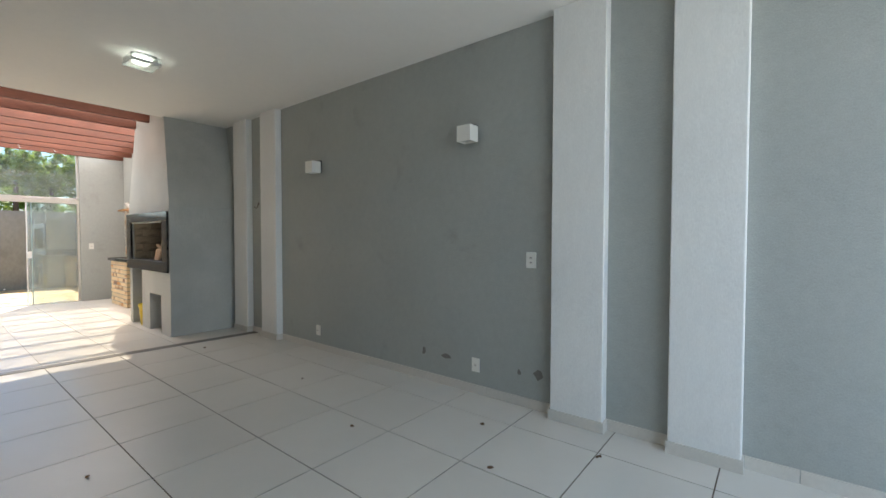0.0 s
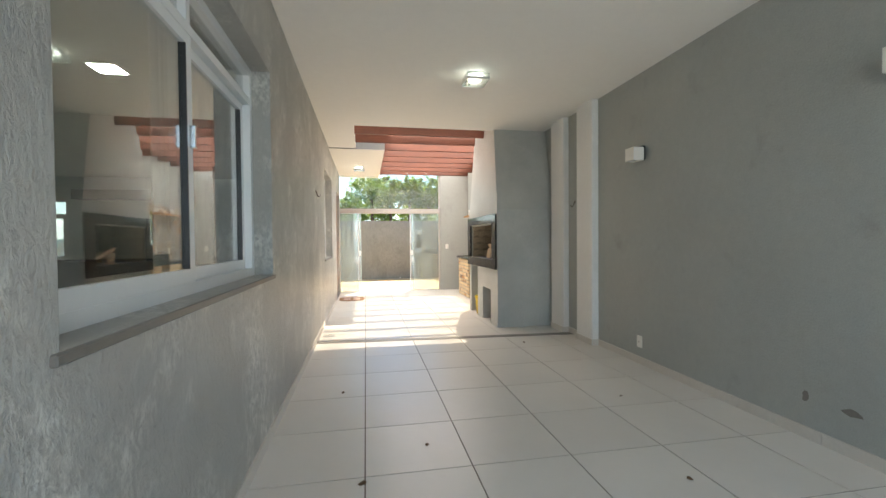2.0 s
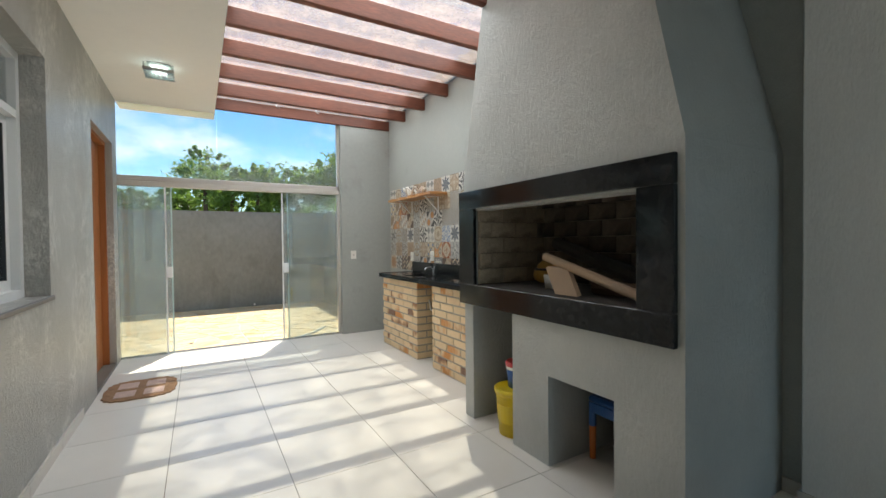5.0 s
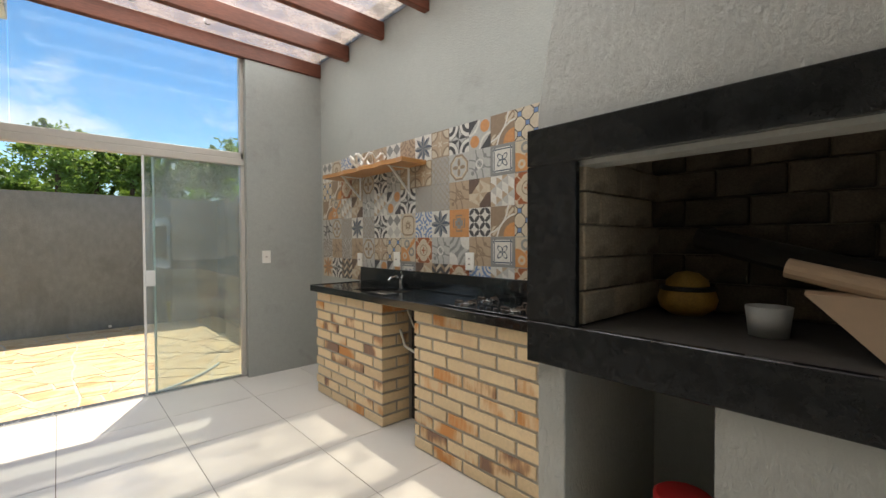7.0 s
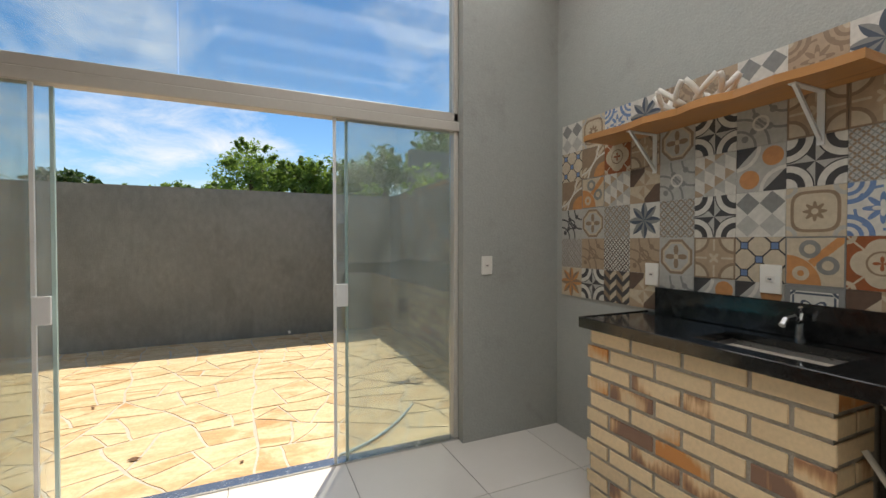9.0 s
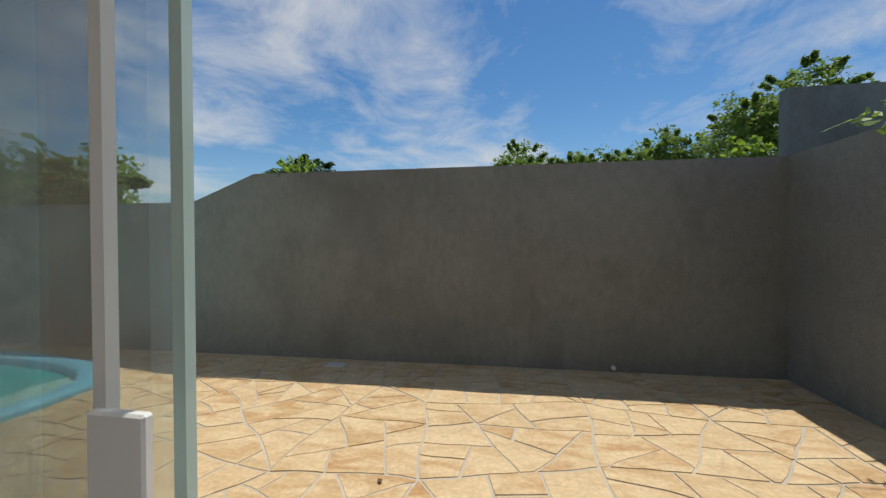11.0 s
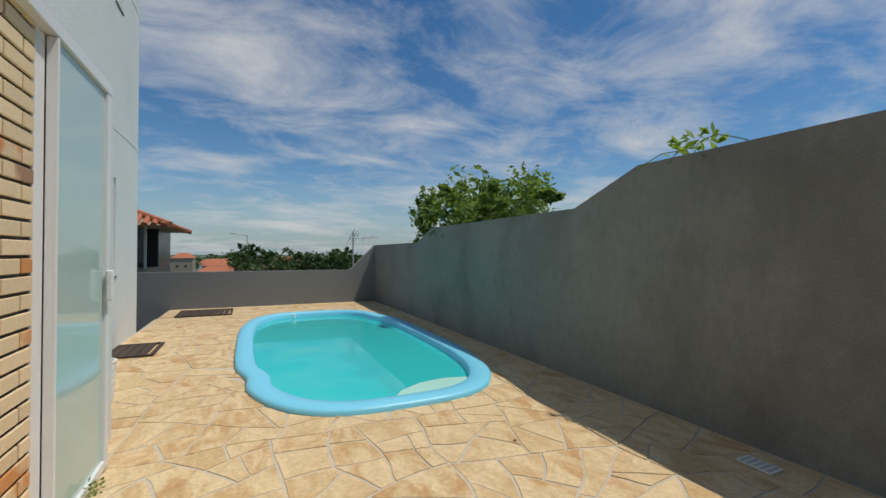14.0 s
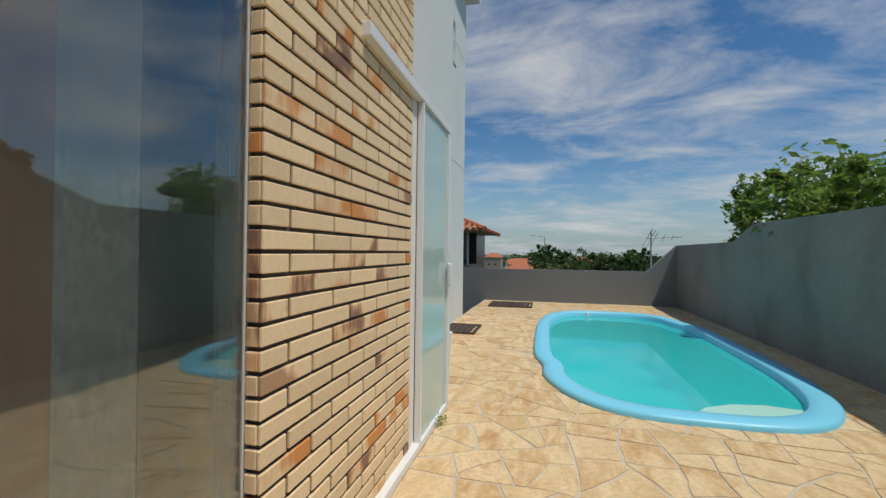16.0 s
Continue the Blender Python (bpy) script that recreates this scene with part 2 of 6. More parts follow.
def pattern_tile(name, kind, a, b, c):
    """A printed square tile, drawn in its own coordinates (0.2 m wide)."""
    m = bpy.data.materials.new(name)
    m.use_nodes = True
    n = Nodes(m.node_tree)
    p = m.node_tree.nodes["Principled BSDF"]
    s = n.add("ShaderNodeSeparateXYZ")
    n.link(n.add("ShaderNodeTexCoord").outputs["Object"], s.inputs[0])
    u = n.math("MULTIPLY", s.outputs[1], -10.5)
    v = n.math("MULTIPLY", s.outputs[2], 10.5)
    au, av = n.math("ABSOLUTE", u), n.math("ABSOLUTE", v)
    r = n.math("SQRT", n.math("ADD", n.math("MULTIPLY", u, u), n.math("MULTIPLY", v, v)))
    th = n.math("ARCTAN2", v, u)

    def less(x, y):
        return n.math("LESS_THAN", x, y)

    def band(x, at, w):
        return less(n.math("ABSOLUTE", n.math("SUBTRACT", x, at)), w)

    def rose(k, base, amp, turn=0.0):
        return n.math("ADD", base, n.math("MULTIPLY", amp, n.math("COSINE", n.math("ADD", n.math("MULTIPLY", th, k), turn))))

    cu, cv = n.math("SUBTRACT", 1.0, au), n.math("SUBTRACT", 1.0, av)
    rc = n.math("SQRT", n.math("ADD", n.math("MULTIPLY", cu, cu), n.math("MULTIPLY", cv, cv)))
    look_of = [a]

    def paint(mask, colour):
        look_of[0] = n.mix(mask, look_of[0], colour)

    def both(x, y):
        return n.math("MULTIPLY", x, y)

    def away(x, y):
        """Distance from a point of the tile."""
        dx, dy = n.math("SUBTRACT", u, x), n.math("SUBTRACT", v, y)
        return n.math("SQRT", n.math("ADD", n.math("MULTIPLY", dx, dx), n.math("MULTIPLY", dy, dy)))

    add_uv, sub_uv = n.math("ADD", u, v), n.math("SUBTRACT", u, v)
    side, total = n.math("MAXIMUM", au, av), n.math("ADD", au, av)
    if kind == "honeycomb":
        pa, pb = n.math("PINGPONG", add_uv, 0.62), n.math("PINGPONG", sub_uv, 0.62)
        paint(less(n.math("MINIMUM", pa, pb), 0.05), c)
        paint(less(n.math("ADD", pa, pb), 0.36), c)
        paint(less(n.math("ADD", pa, pb), 0.27), b)
    elif kind == "blossom":
        paint(less(away(-1.0, -1.0), 1.25), b)
        paint(both(less(n.math("ABSOLUTE", sub_uv), 0.22), n.math("GREATER_THAN", add_uv, -0.2)), b)
        paint(less(away(-0.45, -0.5), 0.3), a)
        paint(less(away(-0.45, -0.5), 0.12), b)
        for x, y in ((0.45, -0.15), (-0.15, 0.5)):
            paint(both(band(away(x, y), 0.28, 0.09), n.math("GREATER_THAN", sub_uv if x > 0 else n.math("MULTIPLY", sub_uv, -1.0), 0.15)), c)
        paint(n.math("GREATER_THAN", side, 0.95), c)
    elif kind == "quatrefoil":
        paint(band(rc, 0.22, 0.08), b)
        paint(band(n.math("ABSOLUTE", sub_uv), 0.0, 0.05), b)
        paint(band(n.math("ABSOLUTE", add_uv), 0.0, 0.05), b)
        for x, y in ((0.4, 0.0), (-0.4, 0.0), (0.0, 0.4), (0.0, -0.4)):
            paint(less(away(x, y), 0.5), b)
        paint(band(r, 0.42, 0.035), c)
        paint(less(r, rose(4.0, 0.15, 0.12)), a)
    elif kind == "medallion":
        four = n.math("POWER", n.math("ADD", n.math("POWER", au, 4.0), n.math("POWER", av, 4.0)), 0.25)
        paint(less(rc, 0.42), b)
        paint(less(rc, 0.26), a)
        paint(band(four, 0.78, 0.06), c)
        paint(less(r, rose(8.0, 0.32, 0.09)), c)
        paint(less(r, 0.12), a)
    elif kind == "scrollwork":
        paint(band(rc, 0.72, 0.09), b)
        paint(band(rc, 0.42, 0.07), b)
        paint(less(r, rose(8.0, 0.42, 0.16)), b)
        paint(less(r, rose(4.0, 0.2, 0.1)), a)
        paint(less(rc, 0.2), c)
        paint(both(band(r, 0.78, 0.05), n.math("GREATER_THAN", n.math("SINE", n.math("MULTIPLY", th, 8.0)), 0.0)), b)
    elif kind == "leafarcs":
        paint(less(away(1.0, -1.0), 0.9), c)
        paint(both(less(away(-0.6, -0.65), 0.36), n.math("GREATER_THAN", n.math("SINE", n.math("MULTIPLY", sub_uv, 14.0)), -0.4)), b)
        paint(both(less(away(0.6, 0.65), 0.36), n.math("GREATER_THAN", n.math("SINE", n.math("MULTIPLY", sub_uv, 14.0)), -0.4)), b)
        paint(band(away(1.3, -1.3), 1.75, 0.06), WHT)
        paint(band(away(-1.5, 1.2), 2.0, 0.06), WHT)
    elif kind == "frame":
        paint(less(side, 0.80), b)
        paint(band(side, 0.70, 0.04), c)
        paint(less(n.math("ABSOLUTE", n.math("SUBTRACT", r, rose(4.0, 0.36, 0.16, math.pi))), 0.05), c)
        paint(less(r, rose(4.0, 0.15, 0.12)), c)
        paint(less(rc, 0.48), b)
        paint(band(rc, 0.40, 0.05), c)
        paint(n.math("GREATER_THAN", side, 0.80), a)
    elif kind == "hexcubes":
        q = n.math("GREATER_THAN", both(n.math("SINE", n.math("MULTIPLY", u, 6.28)), n.math("SINE", n.math("MULTIPLY", n.math("ADD", u, n.math("MULTIPLY", v, 1.6)), 3.14))), 0.0)
        paint(q, b)
        paint(both(n.math("GREATER_THAN", n.math("SINE", n.math("MULTIPLY", n.math("SUBTRACT", u, n.math("MULTIPLY", v, 1.6)), 3.14)), 0.35), n.math("SUBTRACT", 1.0, q)), c)
    elif kind == "ovals":
        paint(n.math("GREATER_THAN", n.math("ABSOLUTE", sub_uv), 1.1), c)
        paint(less(away(0.5, 0.5), 0.42), b)
        paint(less(away(-0.45, -0.45), 0.42), b)
        paint(band(away(-1.0, 1.0), 0.95, 0.08), WHT)
        paint(band(away(1.0, -1.0), 0.95, 0.08), WHT)
        paint(band(away(-1.0, 1.0), 0.45, 0.09), c)
        paint(band(away(1.0, -1.0), 0.45, 0.09), c)
    elif kind == "vines":
        for x, y, q in ((-1.0, -1.0, 1.35), (1.0, 1.0, 1.35), (-1.0, -1.0, 0.8), (1.0, 1.0, 0.7)):
            paint(band(away(x, y), q, 0.055), b)
        for x, y in ((-0.3, -0.3), (0.35, -0.2), (-0.2, 0.35), (0.5, 0.5), (-0.65, -0.6)):
            paint(less(away(x, y), 0.15), b)
        paint(band(away(0.0, 0.0), 0.3, 0.05), c)
    elif kind == "pinwheel":
        w = both(both(u, v), n.math("SUBTRACT", au, av))
        paint(n.math("GREATER_THAN", n.math("ADD", n.math("MULTIPLY", au, 0.45), av), 0.9), b)
        paint(both(n.math("GREATER_THAN", total, 0.75), less(both(u, v), 0.0)), c)
        paint(both(less(total, 0.75), less(w, 0.0)), b)
    elif kind == "rings":
        hu, hv = n.math("SUBTRACT", n.math("PINGPONG", n.math("ADD", u, 1.0), 0.5), 0.0), n.math("PINGPONG", n.math("ADD", v, 1.0), 0.5)
        ra = n.math("SQRT", n.math("ADD", both(hu, hu), both(hv, hv)))
        iu, iv = n.math("SUBTRACT", 0.5, hu), n.math("SUBTRACT", 0.5, hv)
        rb = n.math("SQRT", n.math("ADD", both(iu, iu), both(iv, iv)))
        paint(n.math("SUBTRACT", 1.0, both(n.math("GREATER_THAN", ra, 0.44), n.math("GREATER_THAN", rb, 0.44))), b)
        paint(both(less(ra, 0.40), n.math("GREATER_THAN", rb, 0.5)), a)
        paint(both(less(rb, 0.40), n.math("GREATER_THAN", ra, 0.5)), a)
    elif kind == "arcstar":
        paint(less(rc, 0.98), c)
        paint(band(rc, 0.80, 0.13), b)
        paint(less(rc, 0.40), b)
        paint(both(n.math("GREATER_THAN", rc, 0.98), n.math("GREATER_THAN", both(both(u, v), n.math("SUBTRACT", au, av)), 0.0)), c)
    elif kind == "octagon":
        oct_d = n.math("MAXIMUM", side, n.math("MULTIPLY", total, 0.72))
        paint(less(oct_d, 0.92), b)
        paint(less(oct_d, 0.78), c)
        paint(less(oct_d, 0.68), a)
        paint(less(r, rose(4.0, 0.36, 0.26)), b)
        paint(less(r, 0.13), c)
    elif kind == "crossmark":
        for g, q in ((0.62, b), (0.50, a), (0.40, c)):
            paint(less(n.math("MINIMUM", n.math("MAXIMUM", n.math("MULTIPLY", au, 1.9), av), n.math("MAXIMUM", au, n.math("MULTIPLY", av, 1.9))), g), q)
        paint(less(r, 0.12), b)
    elif kind == "chevron":
        w = n.math("PINGPONG", n.math("ADD", n.math("ABSOLUTE", sub_uv), n.math("MULTIPLY", n.math("ABSOLUTE", add_uv), -0.25)), 0.36)
        paint(less(w, 0.15), b)
        paint(n.math("GREATER_THAN", both(both(u, v), 1.0), 0.12), c)
    elif kind == "concave":
        paint(less(rc, 0.80), b)
        paint(less(rc, 0.66), c)
        paint(n.math("GREATER_THAN", side, 0.93), b)
        paint(less(r, rose(4.0, 0.20, 0.10, math.pi)), c)
        paint(both(band(total, 0.0, 0.95), both(less(n.math("MINIMUM", au, av), 0.05), n.math("GREATER_THAN", r, 0.35))), c)
    elif kind == "lace":
        gu, gv = n.math("SUBTRACT", n.math("PINGPONG", n.math("MULTIPLY", add_uv, 1.0), 0.5), 0.25), n.math("SUBTRACT", n.math("PINGPONG", n.math("MULTIPLY", sub_uv, 1.0), 0.5), 0.25)
        gr = n.math("SQRT", n.math("ADD", both(gu, gu), both(gv, gv)))
        gt = n.math("ARCTAN2", gv, gu)
        paint(less(gr, n.math("ADD", 0.15, n.math("MULTIPLY", 0.09, n.math("COSINE", n.math("MULTIPLY", gt, 4.0))))), b)
        paint(less(gr, 0.05), c)
        paint(band(n.math("MAXIMUM", n.math("ABSOLUTE", gu), n.math("ABSOLUTE", gv)), 0.24, 0.018), c)
    elif kind == "star":
        tri = n.math("PINGPONG", n.math("ADD", th, math.pi), math.pi / 8)
        ins = less(r, n.math("SUBTRACT", 1.1, n.math("MULTIPLY", tri, 1.45)))
        paint(ins, b)
        paint(both(ins, n.math("GREATER_THAN", n.math("SINE", n.math("MULTIPLY", th, 8.0)), 0.0)), c)
    elif kind == "diamonds":
        du, dv = n.math("PINGPONG", n.math("ADD", u, 1.0), 0.5), n.math("PINGPONG", n.math("ADD", v, 1.0), 0.5)
        ins = less(n.math("ADD", du, dv), 0.5)
        paint(ins, b)
        paint(both(n.math("SUBTRACT", 1.0, ins), less(n.math("SINE", n.math("MULTIPLY", v, 3.14)), 0.0)), c)
    else:
        zig = n.math("ADD", v, n.math("MULTIPLY", n.math("PINGPONG", u, 0.5), 0.9))
        paint(less(n.math("PINGPONG", zig, 0.33), 0.165), b)
        paint(both(n.math("GREATER_THAN", n.math("SINE", n.math("MULTIPLY", u, 6.28)), 0.0), n.math("GREATER_THAN", n.math("PINGPONG", zig, 0.33), 0.165)), c)
    col = look_of[0]
    wear = n.noise(n.add("ShaderNodeTexCoord").outputs["Object"], 45, 5)
    hsv = n.add("ShaderNodeHueSaturation")
    n.put(hsv.inputs["Color"], col)
    n.put(hsv.inputs["Value"], n.ramp(wear, 0.25, 0.75, 0.98, 1.24))
    n.link(hsv.outputs[0], p.inputs["Base Color"])
    p.inputs["Roughness"].default_value = 0.4
    return m


def glow(name, colour, strength):
    m = bpy.data.materials.new(name)
    m.use_nodes = True
    p = m.node_tree.nodes["Principled BSDF"]
    p.inputs["Base Color"].default_value = (*colour, 1)
    p.inputs["Emission Color"].default_value = (*colour, 1)
    p.inputs["Emission Strength"].default_value = strength
    return m


def stone_material():
    """Yellow sandstone slabs: bands of cream, ochre and rust, each slab on its own."""
    m = bpy.data.materials.new("yellow_flagstone")
    m.use_nodes = True
    n = Nodes(m.node_tree)
    p = m.node_tree.nodes["Principled BSDF"]
    tc = n.add("ShaderNodeTexCoord").outputs["Object"]
    rnd = n.add("ShaderNodeObjectInfo").outputs["Random"]
    isl = n.add("ShaderNodeNewGeometry").outputs["Random Per Island"]
    pick = n.math("FRACT", n.math("ADD", rnd, isl))
    off = n.add("ShaderNodeCombineXYZ")
    for i, k in enumerate((41.0, 73.0, 29.0)):
        n.put(off.inputs[i], n.math("MULTIPLY", pick, k))
    add = n.add("ShaderNodeVectorMath", operation="ADD")
    n.link(tc, add.inputs[0])
    n.link(off.outputs[0], add.inputs[1])
    v = add.outputs[0]
    wide = n.noise(n.scaled(v, (1, 2.2, 1)), 2.6, 5, 0.6, 0.8)
    fine = n.noise(v, 34, 6, 0.65)
    col = n.mix(n.ramp(pick, 0, 1), (0.63, 0.455, 0.25), (0.55, 0.375, 0.185))
    col = n.mix(n.ramp(wide, 0.40, 0.62), col, (0.69, 0.525, 0.305))
    col = n.mix(n.math("MULTIPLY", n.ramp(wide, 0.52, 0.36), n.ramp(n.math("FRACT", n.math("MULTIPLY", pick, 7.7)), 0.35, 0.9)), col, (0.50, 0.285, 0.115))
    col = n.mix(n.math("MULTIPLY", n.ramp(n.noise(v, 6, 8, 0.7, 1.2), 0.58, 0.74), 0.55), col, (0.36, 0.235, 0.13))
    hsv = n.add("ShaderNodeHueSaturation")
    n.put(hsv.inputs["Value"], n.ramp(fine, 0.25, 0.75, 0.78, 1.18))
    n.link(col, hsv.inputs["Color"])
    n.link(hsv.outputs[0], p.inputs["Base Color"])
    p.inputs["Roughness"].default_value = 0.68
    b = n.add("ShaderNodeBump")
    b.inputs["Strength"].default_value = 0.5
    b.inputs["Distance"].default_value = 0.008
    n.put(b.inputs["Height"], n.noise(n.scaled(v, (1, 1.8, 1)), 14, 6, 0.65))
    n.link(b.outputs[0], p.inputs["Normal"])
    return m


M_STONE = stone_material()
M_LEFT = glint_fleck_plaster("glint_flecked_grey_plaster", (0.40, 0.39, 0.355), 0.95)
M_CHIM = glint_fleck_plaster("grey_combed_plaster", (0.44, 0.445, 0.415), 0.12, 0.6)
M_RIGHT = material("grey_wall_paint", (0.36, 0.372, 0.345), 0.6, vary=0.09, grain=3, bump=0.3, bump_scale=70, stain=(0.28, 0.278, 0.258), stain_scale=2.2, stain_at=(0.62, 0.8))
M_WHITE = material("white_wall_paint", (0.76, 0.75, 0.72), 0.6, vary=0.05, grain=4, bump=0.35, bump_scale=70, stretch=(1, 1, 0.3), stain=(0.58, 0.56, 0.52), stain_at=(0.6, 0.85))
M_CEIL = material("white_ceiling_paint", (0.85, 0.83, 0.78), 0.75, vary=0.03, grain=2, bump=0.05)
M_HOUSE = material("pale_render", (0.66, 0.68, 0.66), 0.7, vary=0.05, grain=3, bump=0.5, bump_scale=90, stain=(0.55, 0.57, 0.54), stain_at=(0.58, 0.85), stretch=(1, 1, 0.5))
M_TILE = material("pale_floor_tile", (0.69, 0.65, 0.59), 0.30, vary=0.015, grain=3, stain=(0.62, 0.575, 0.51), stain_scale=1.1, stain_at=(0.45, 0.95), per_piece=0.035, even=True)
M_GROUT = material("brown_grout", (0.15, 0.115, 0.08), 0.9, vary=0.15)
M_BASE = material("baseboard_tile", (0.60, 0.56, 0.50), 0.4, vary=0.08)
M_STRIP = material("dark_stone_strip", (0.17, 0.155, 0.135), 0.45, vary=0.2, grain=8)
M_YARD = material("weathered_yard_wall", (0.206, 0.210, 0.196), 0.7, vary=0.26, grain=2.6, bump=0.8, bump_scale=90, stain=(0.112, 0.109, 0.097), stain_scale=1.3, stain_at=(0.5, 0.8), stretch=(1, 1, 0.55))
M_YARDE = material("smooth_blue_grey_paint", (0.185, 0.192, 0.192), 0.7, vary=0.08, grain=2, bump=0.3, bump_scale=80)
M_MORTAR = material("grey_mortar", (0.52, 0.46, 0.37), 0.95, vary=0.15, bump=0.08)
M_BRICK = brick_material("cream_brick", (0.78, 0.595, 0.36))
M_JOINT = material("brown_brick_mortar", (0.43, 0.385, 0.32), 0.95, vary=0.2, bump=0.5)
M_JOINTD = material("dark_brick_mortar", (0.085, 0.07, 0.058), 0.95, vary=0.2, bump=0.5)
M_FIRE = material("sooty_firebrick", (0.42, 0.34, 0.24), 0.9, vary=0.3, grain=5, bump=0.5, stain=(0.03, 0.025, 0.02), stain_scale=2.6, stain_at=(0.5, 0.7), per_piece=0.18)
M_FIREB = material("blackened_firebrick", (0.15, 0.115, 0.08), 0.92, vary=0.35, grain=5, bump=0.5, stain=(0.02, 0.017, 0.014), stain_scale=2.0, stain_at=(0.44, 0.64), per_piece=0.22)
M_SOOTM = material("sooty_mortar", (0.30, 0.26, 0.20), 0.95, vary=0.3, stain=(0.03, 0.025, 0.02), stain_scale=2.6, stain_at=(0.46, 0.68))
# soot of the firebox, and the painted shade under the counter
M_SOOT_SHADE = material("soot_and_shade_black", (0.04, 0.034, 0.028), 0.95, vary=0.3)
M_GRANITE = material("black_granite", (0.012, 0.0125, 0.0125), 0.11, vary=0.7, grain=60, spec=0.45)
M_WOOD = material("red_brown_beam_wood", (0.16, 0.05, 0.027), 0.5, vary=0.35, grain=2.2, stretch=(0.12, 1, 1), bump=0.15, bump_scale=30, stain=(0.05, 0.02, 0.014), stain_scale=3, stain_at=(0.6, 0.75))
M_DOOR = material("orange_door_wood", (0.33, 0.115, 0.03), 0.4, vary=0.25, grain=3, stretch=(1, 1, 0.1))
M_SHELF = material("varnished_shelf_wood", (0.46, 0.22, 0.075), 0.35, vary=0.25, grain=3, stretch=(1, 0.12, 1), stain=(0.20, 0.075, 0.03), stain_scale=8, stain_at=(0.6, 0.7))
M_BARK = material("dark_bark", (0.10, 0.06, 0.035), 0.9, vary=0.3, bump=0.8)
M_ALU = material("white_aluminium", (0.74, 0.75, 0.74), 0.35, vary=0.03)
M_BEIGE = material("beige_aluminium", (0.52, 0.49, 0.44), 0.4, vary=0.05)
M_STEEL = material("brushed_steel", (0.55, 0.56, 0.56), 0.25, metal=1.0, vary=0.08)
M_STEELD = material("dull_sink_steel", (0.22, 0.225, 0.23), 0.3, metal=1.0, vary=0.1)
M_IRON = material("rusty_iron", (0.10, 0.07, 0.05), 0.6, metal=0.6, vary=0.3)
M_PLASTIC = material("white_plastic", (0.78, 0.76, 0.70), 0.35, vary=0.02)
M_DARKP = material("dark_plastic", (0.02, 0.02, 0.02), 0.4)
M_GLASS = pane_material("clear_glass", (0.89, 0.925, 0.915), extra=0.035, haze=(0.8, 0.82, 0.8), haze_amount=0.065)
M_GLASSU = pane_material("clear_fixed_glass", (0.89, 0.925, 0.915), extra=-0.033, haze=(0.8, 0.82, 0.8), haze_amount=0.065)
M_ROOF = pane_material("dusty_roof_glass", (0.80, 0.80, 0.78), 0.05, haze=(0.80, 0.70, 0.64), haze_amount=0.45)
M_FROST = material("frosted_green_glass", (0.46, 0.60, 0.565), 0.06, vary=0.03, grain=1)
M_ROOMW = material("room_white_paint", (0.78, 0.75, 0.69), 0.7, vary=0.04)
# dark room finish; also the shade laid over the wall end by the glass
M_ROOMD = material("dark_finish_and_shade", (0.035, 0.03, 0.028), 0.3, vary=0.2)
M_CURT = material("sheer_curtain_cloth", (0.78, 0.77, 0.73), 0.9, vary=0.06)
M_POOL = material("blue_gelcoat", (0.20, 0.60, 0.80), 0.42, vary=0.03, grain=1)
M_POOLST = material("pale_pool_step", (0.40, 0.68, 0.60), 0.4, vary=0.05)
M_POOLIN = material("turquoise_gelcoat", (0.13, 0.74, 0.78), 0.4, vary=0.05, grain=1)
M_WOODLID = material("dark_wood_hatch", (0.06, 0.04, 0.03), 0.9, vary=0.3, stretch=(1, 0.2, 1))
M_YELLOW = material("yellow_plastic", (0.72, 0.52, 0.015), 0.35, vary=0.03)
M_BLUE = material("blue_plastic", (0.03, 0.10, 0.30), 0.35, vary=0.03)
M_RED = material("red_plastic", (0.55, 0.03, 0.03), 0.35, vary=0.03)
M_ORANGE = material("orange_plastic", (0.65, 0.17, 0.03), 0.35, vary=0.03)
M_OCHRE = material("ochre_wicker", (0.50, 0.29, 0.06), 0.6, vary=0.2, grain=14, bump=0.4)
M_CARD = material("brown_cardboard", (0.36, 0.25, 0.16), 0.8, vary=0.1)
M_CERAM = material("white_ceramic", (0.72, 0.68, 0.62), 0.3, vary=0.04)
M_MAT = material("brown_crochet", (0.33, 0.19, 0.10), 0.95, vary=0.25, grain=30, bump=1.0, bump_scale=220)
M_MATP = material("pale_pink_crochet", (0.62, 0.45, 0.38), 0.95, vary=0.2, grain=30, bump=1.0, bump_scale=220)
M_HOSE = material("pale_blue_hose", (0.35, 0.50, 0.62), 0.4)


def leaf_material(name, base, through):
    """Leaves that let part of the light pass."""
    m = material(name, base, 0.5, vary=0.45, grain=3)
    n = Nodes(m.node_tree)
    p = m.node_tree.nodes["Principled BSDF"]
    tr = n.add("ShaderNodeBsdfTranslucent")
    tr.inputs[0].default_value = (*through, 1)
    mx = n.add("ShaderNodeMixShader")
    mx.inputs[0].default_value = 0.42
    n.link(p.outputs[0], mx.inputs[1])
    n.link(tr.outputs[0], mx.inputs[2])
    n.link(mx.outputs[0], m.node_tree.nodes["Material Output"].inputs[0])
    return m


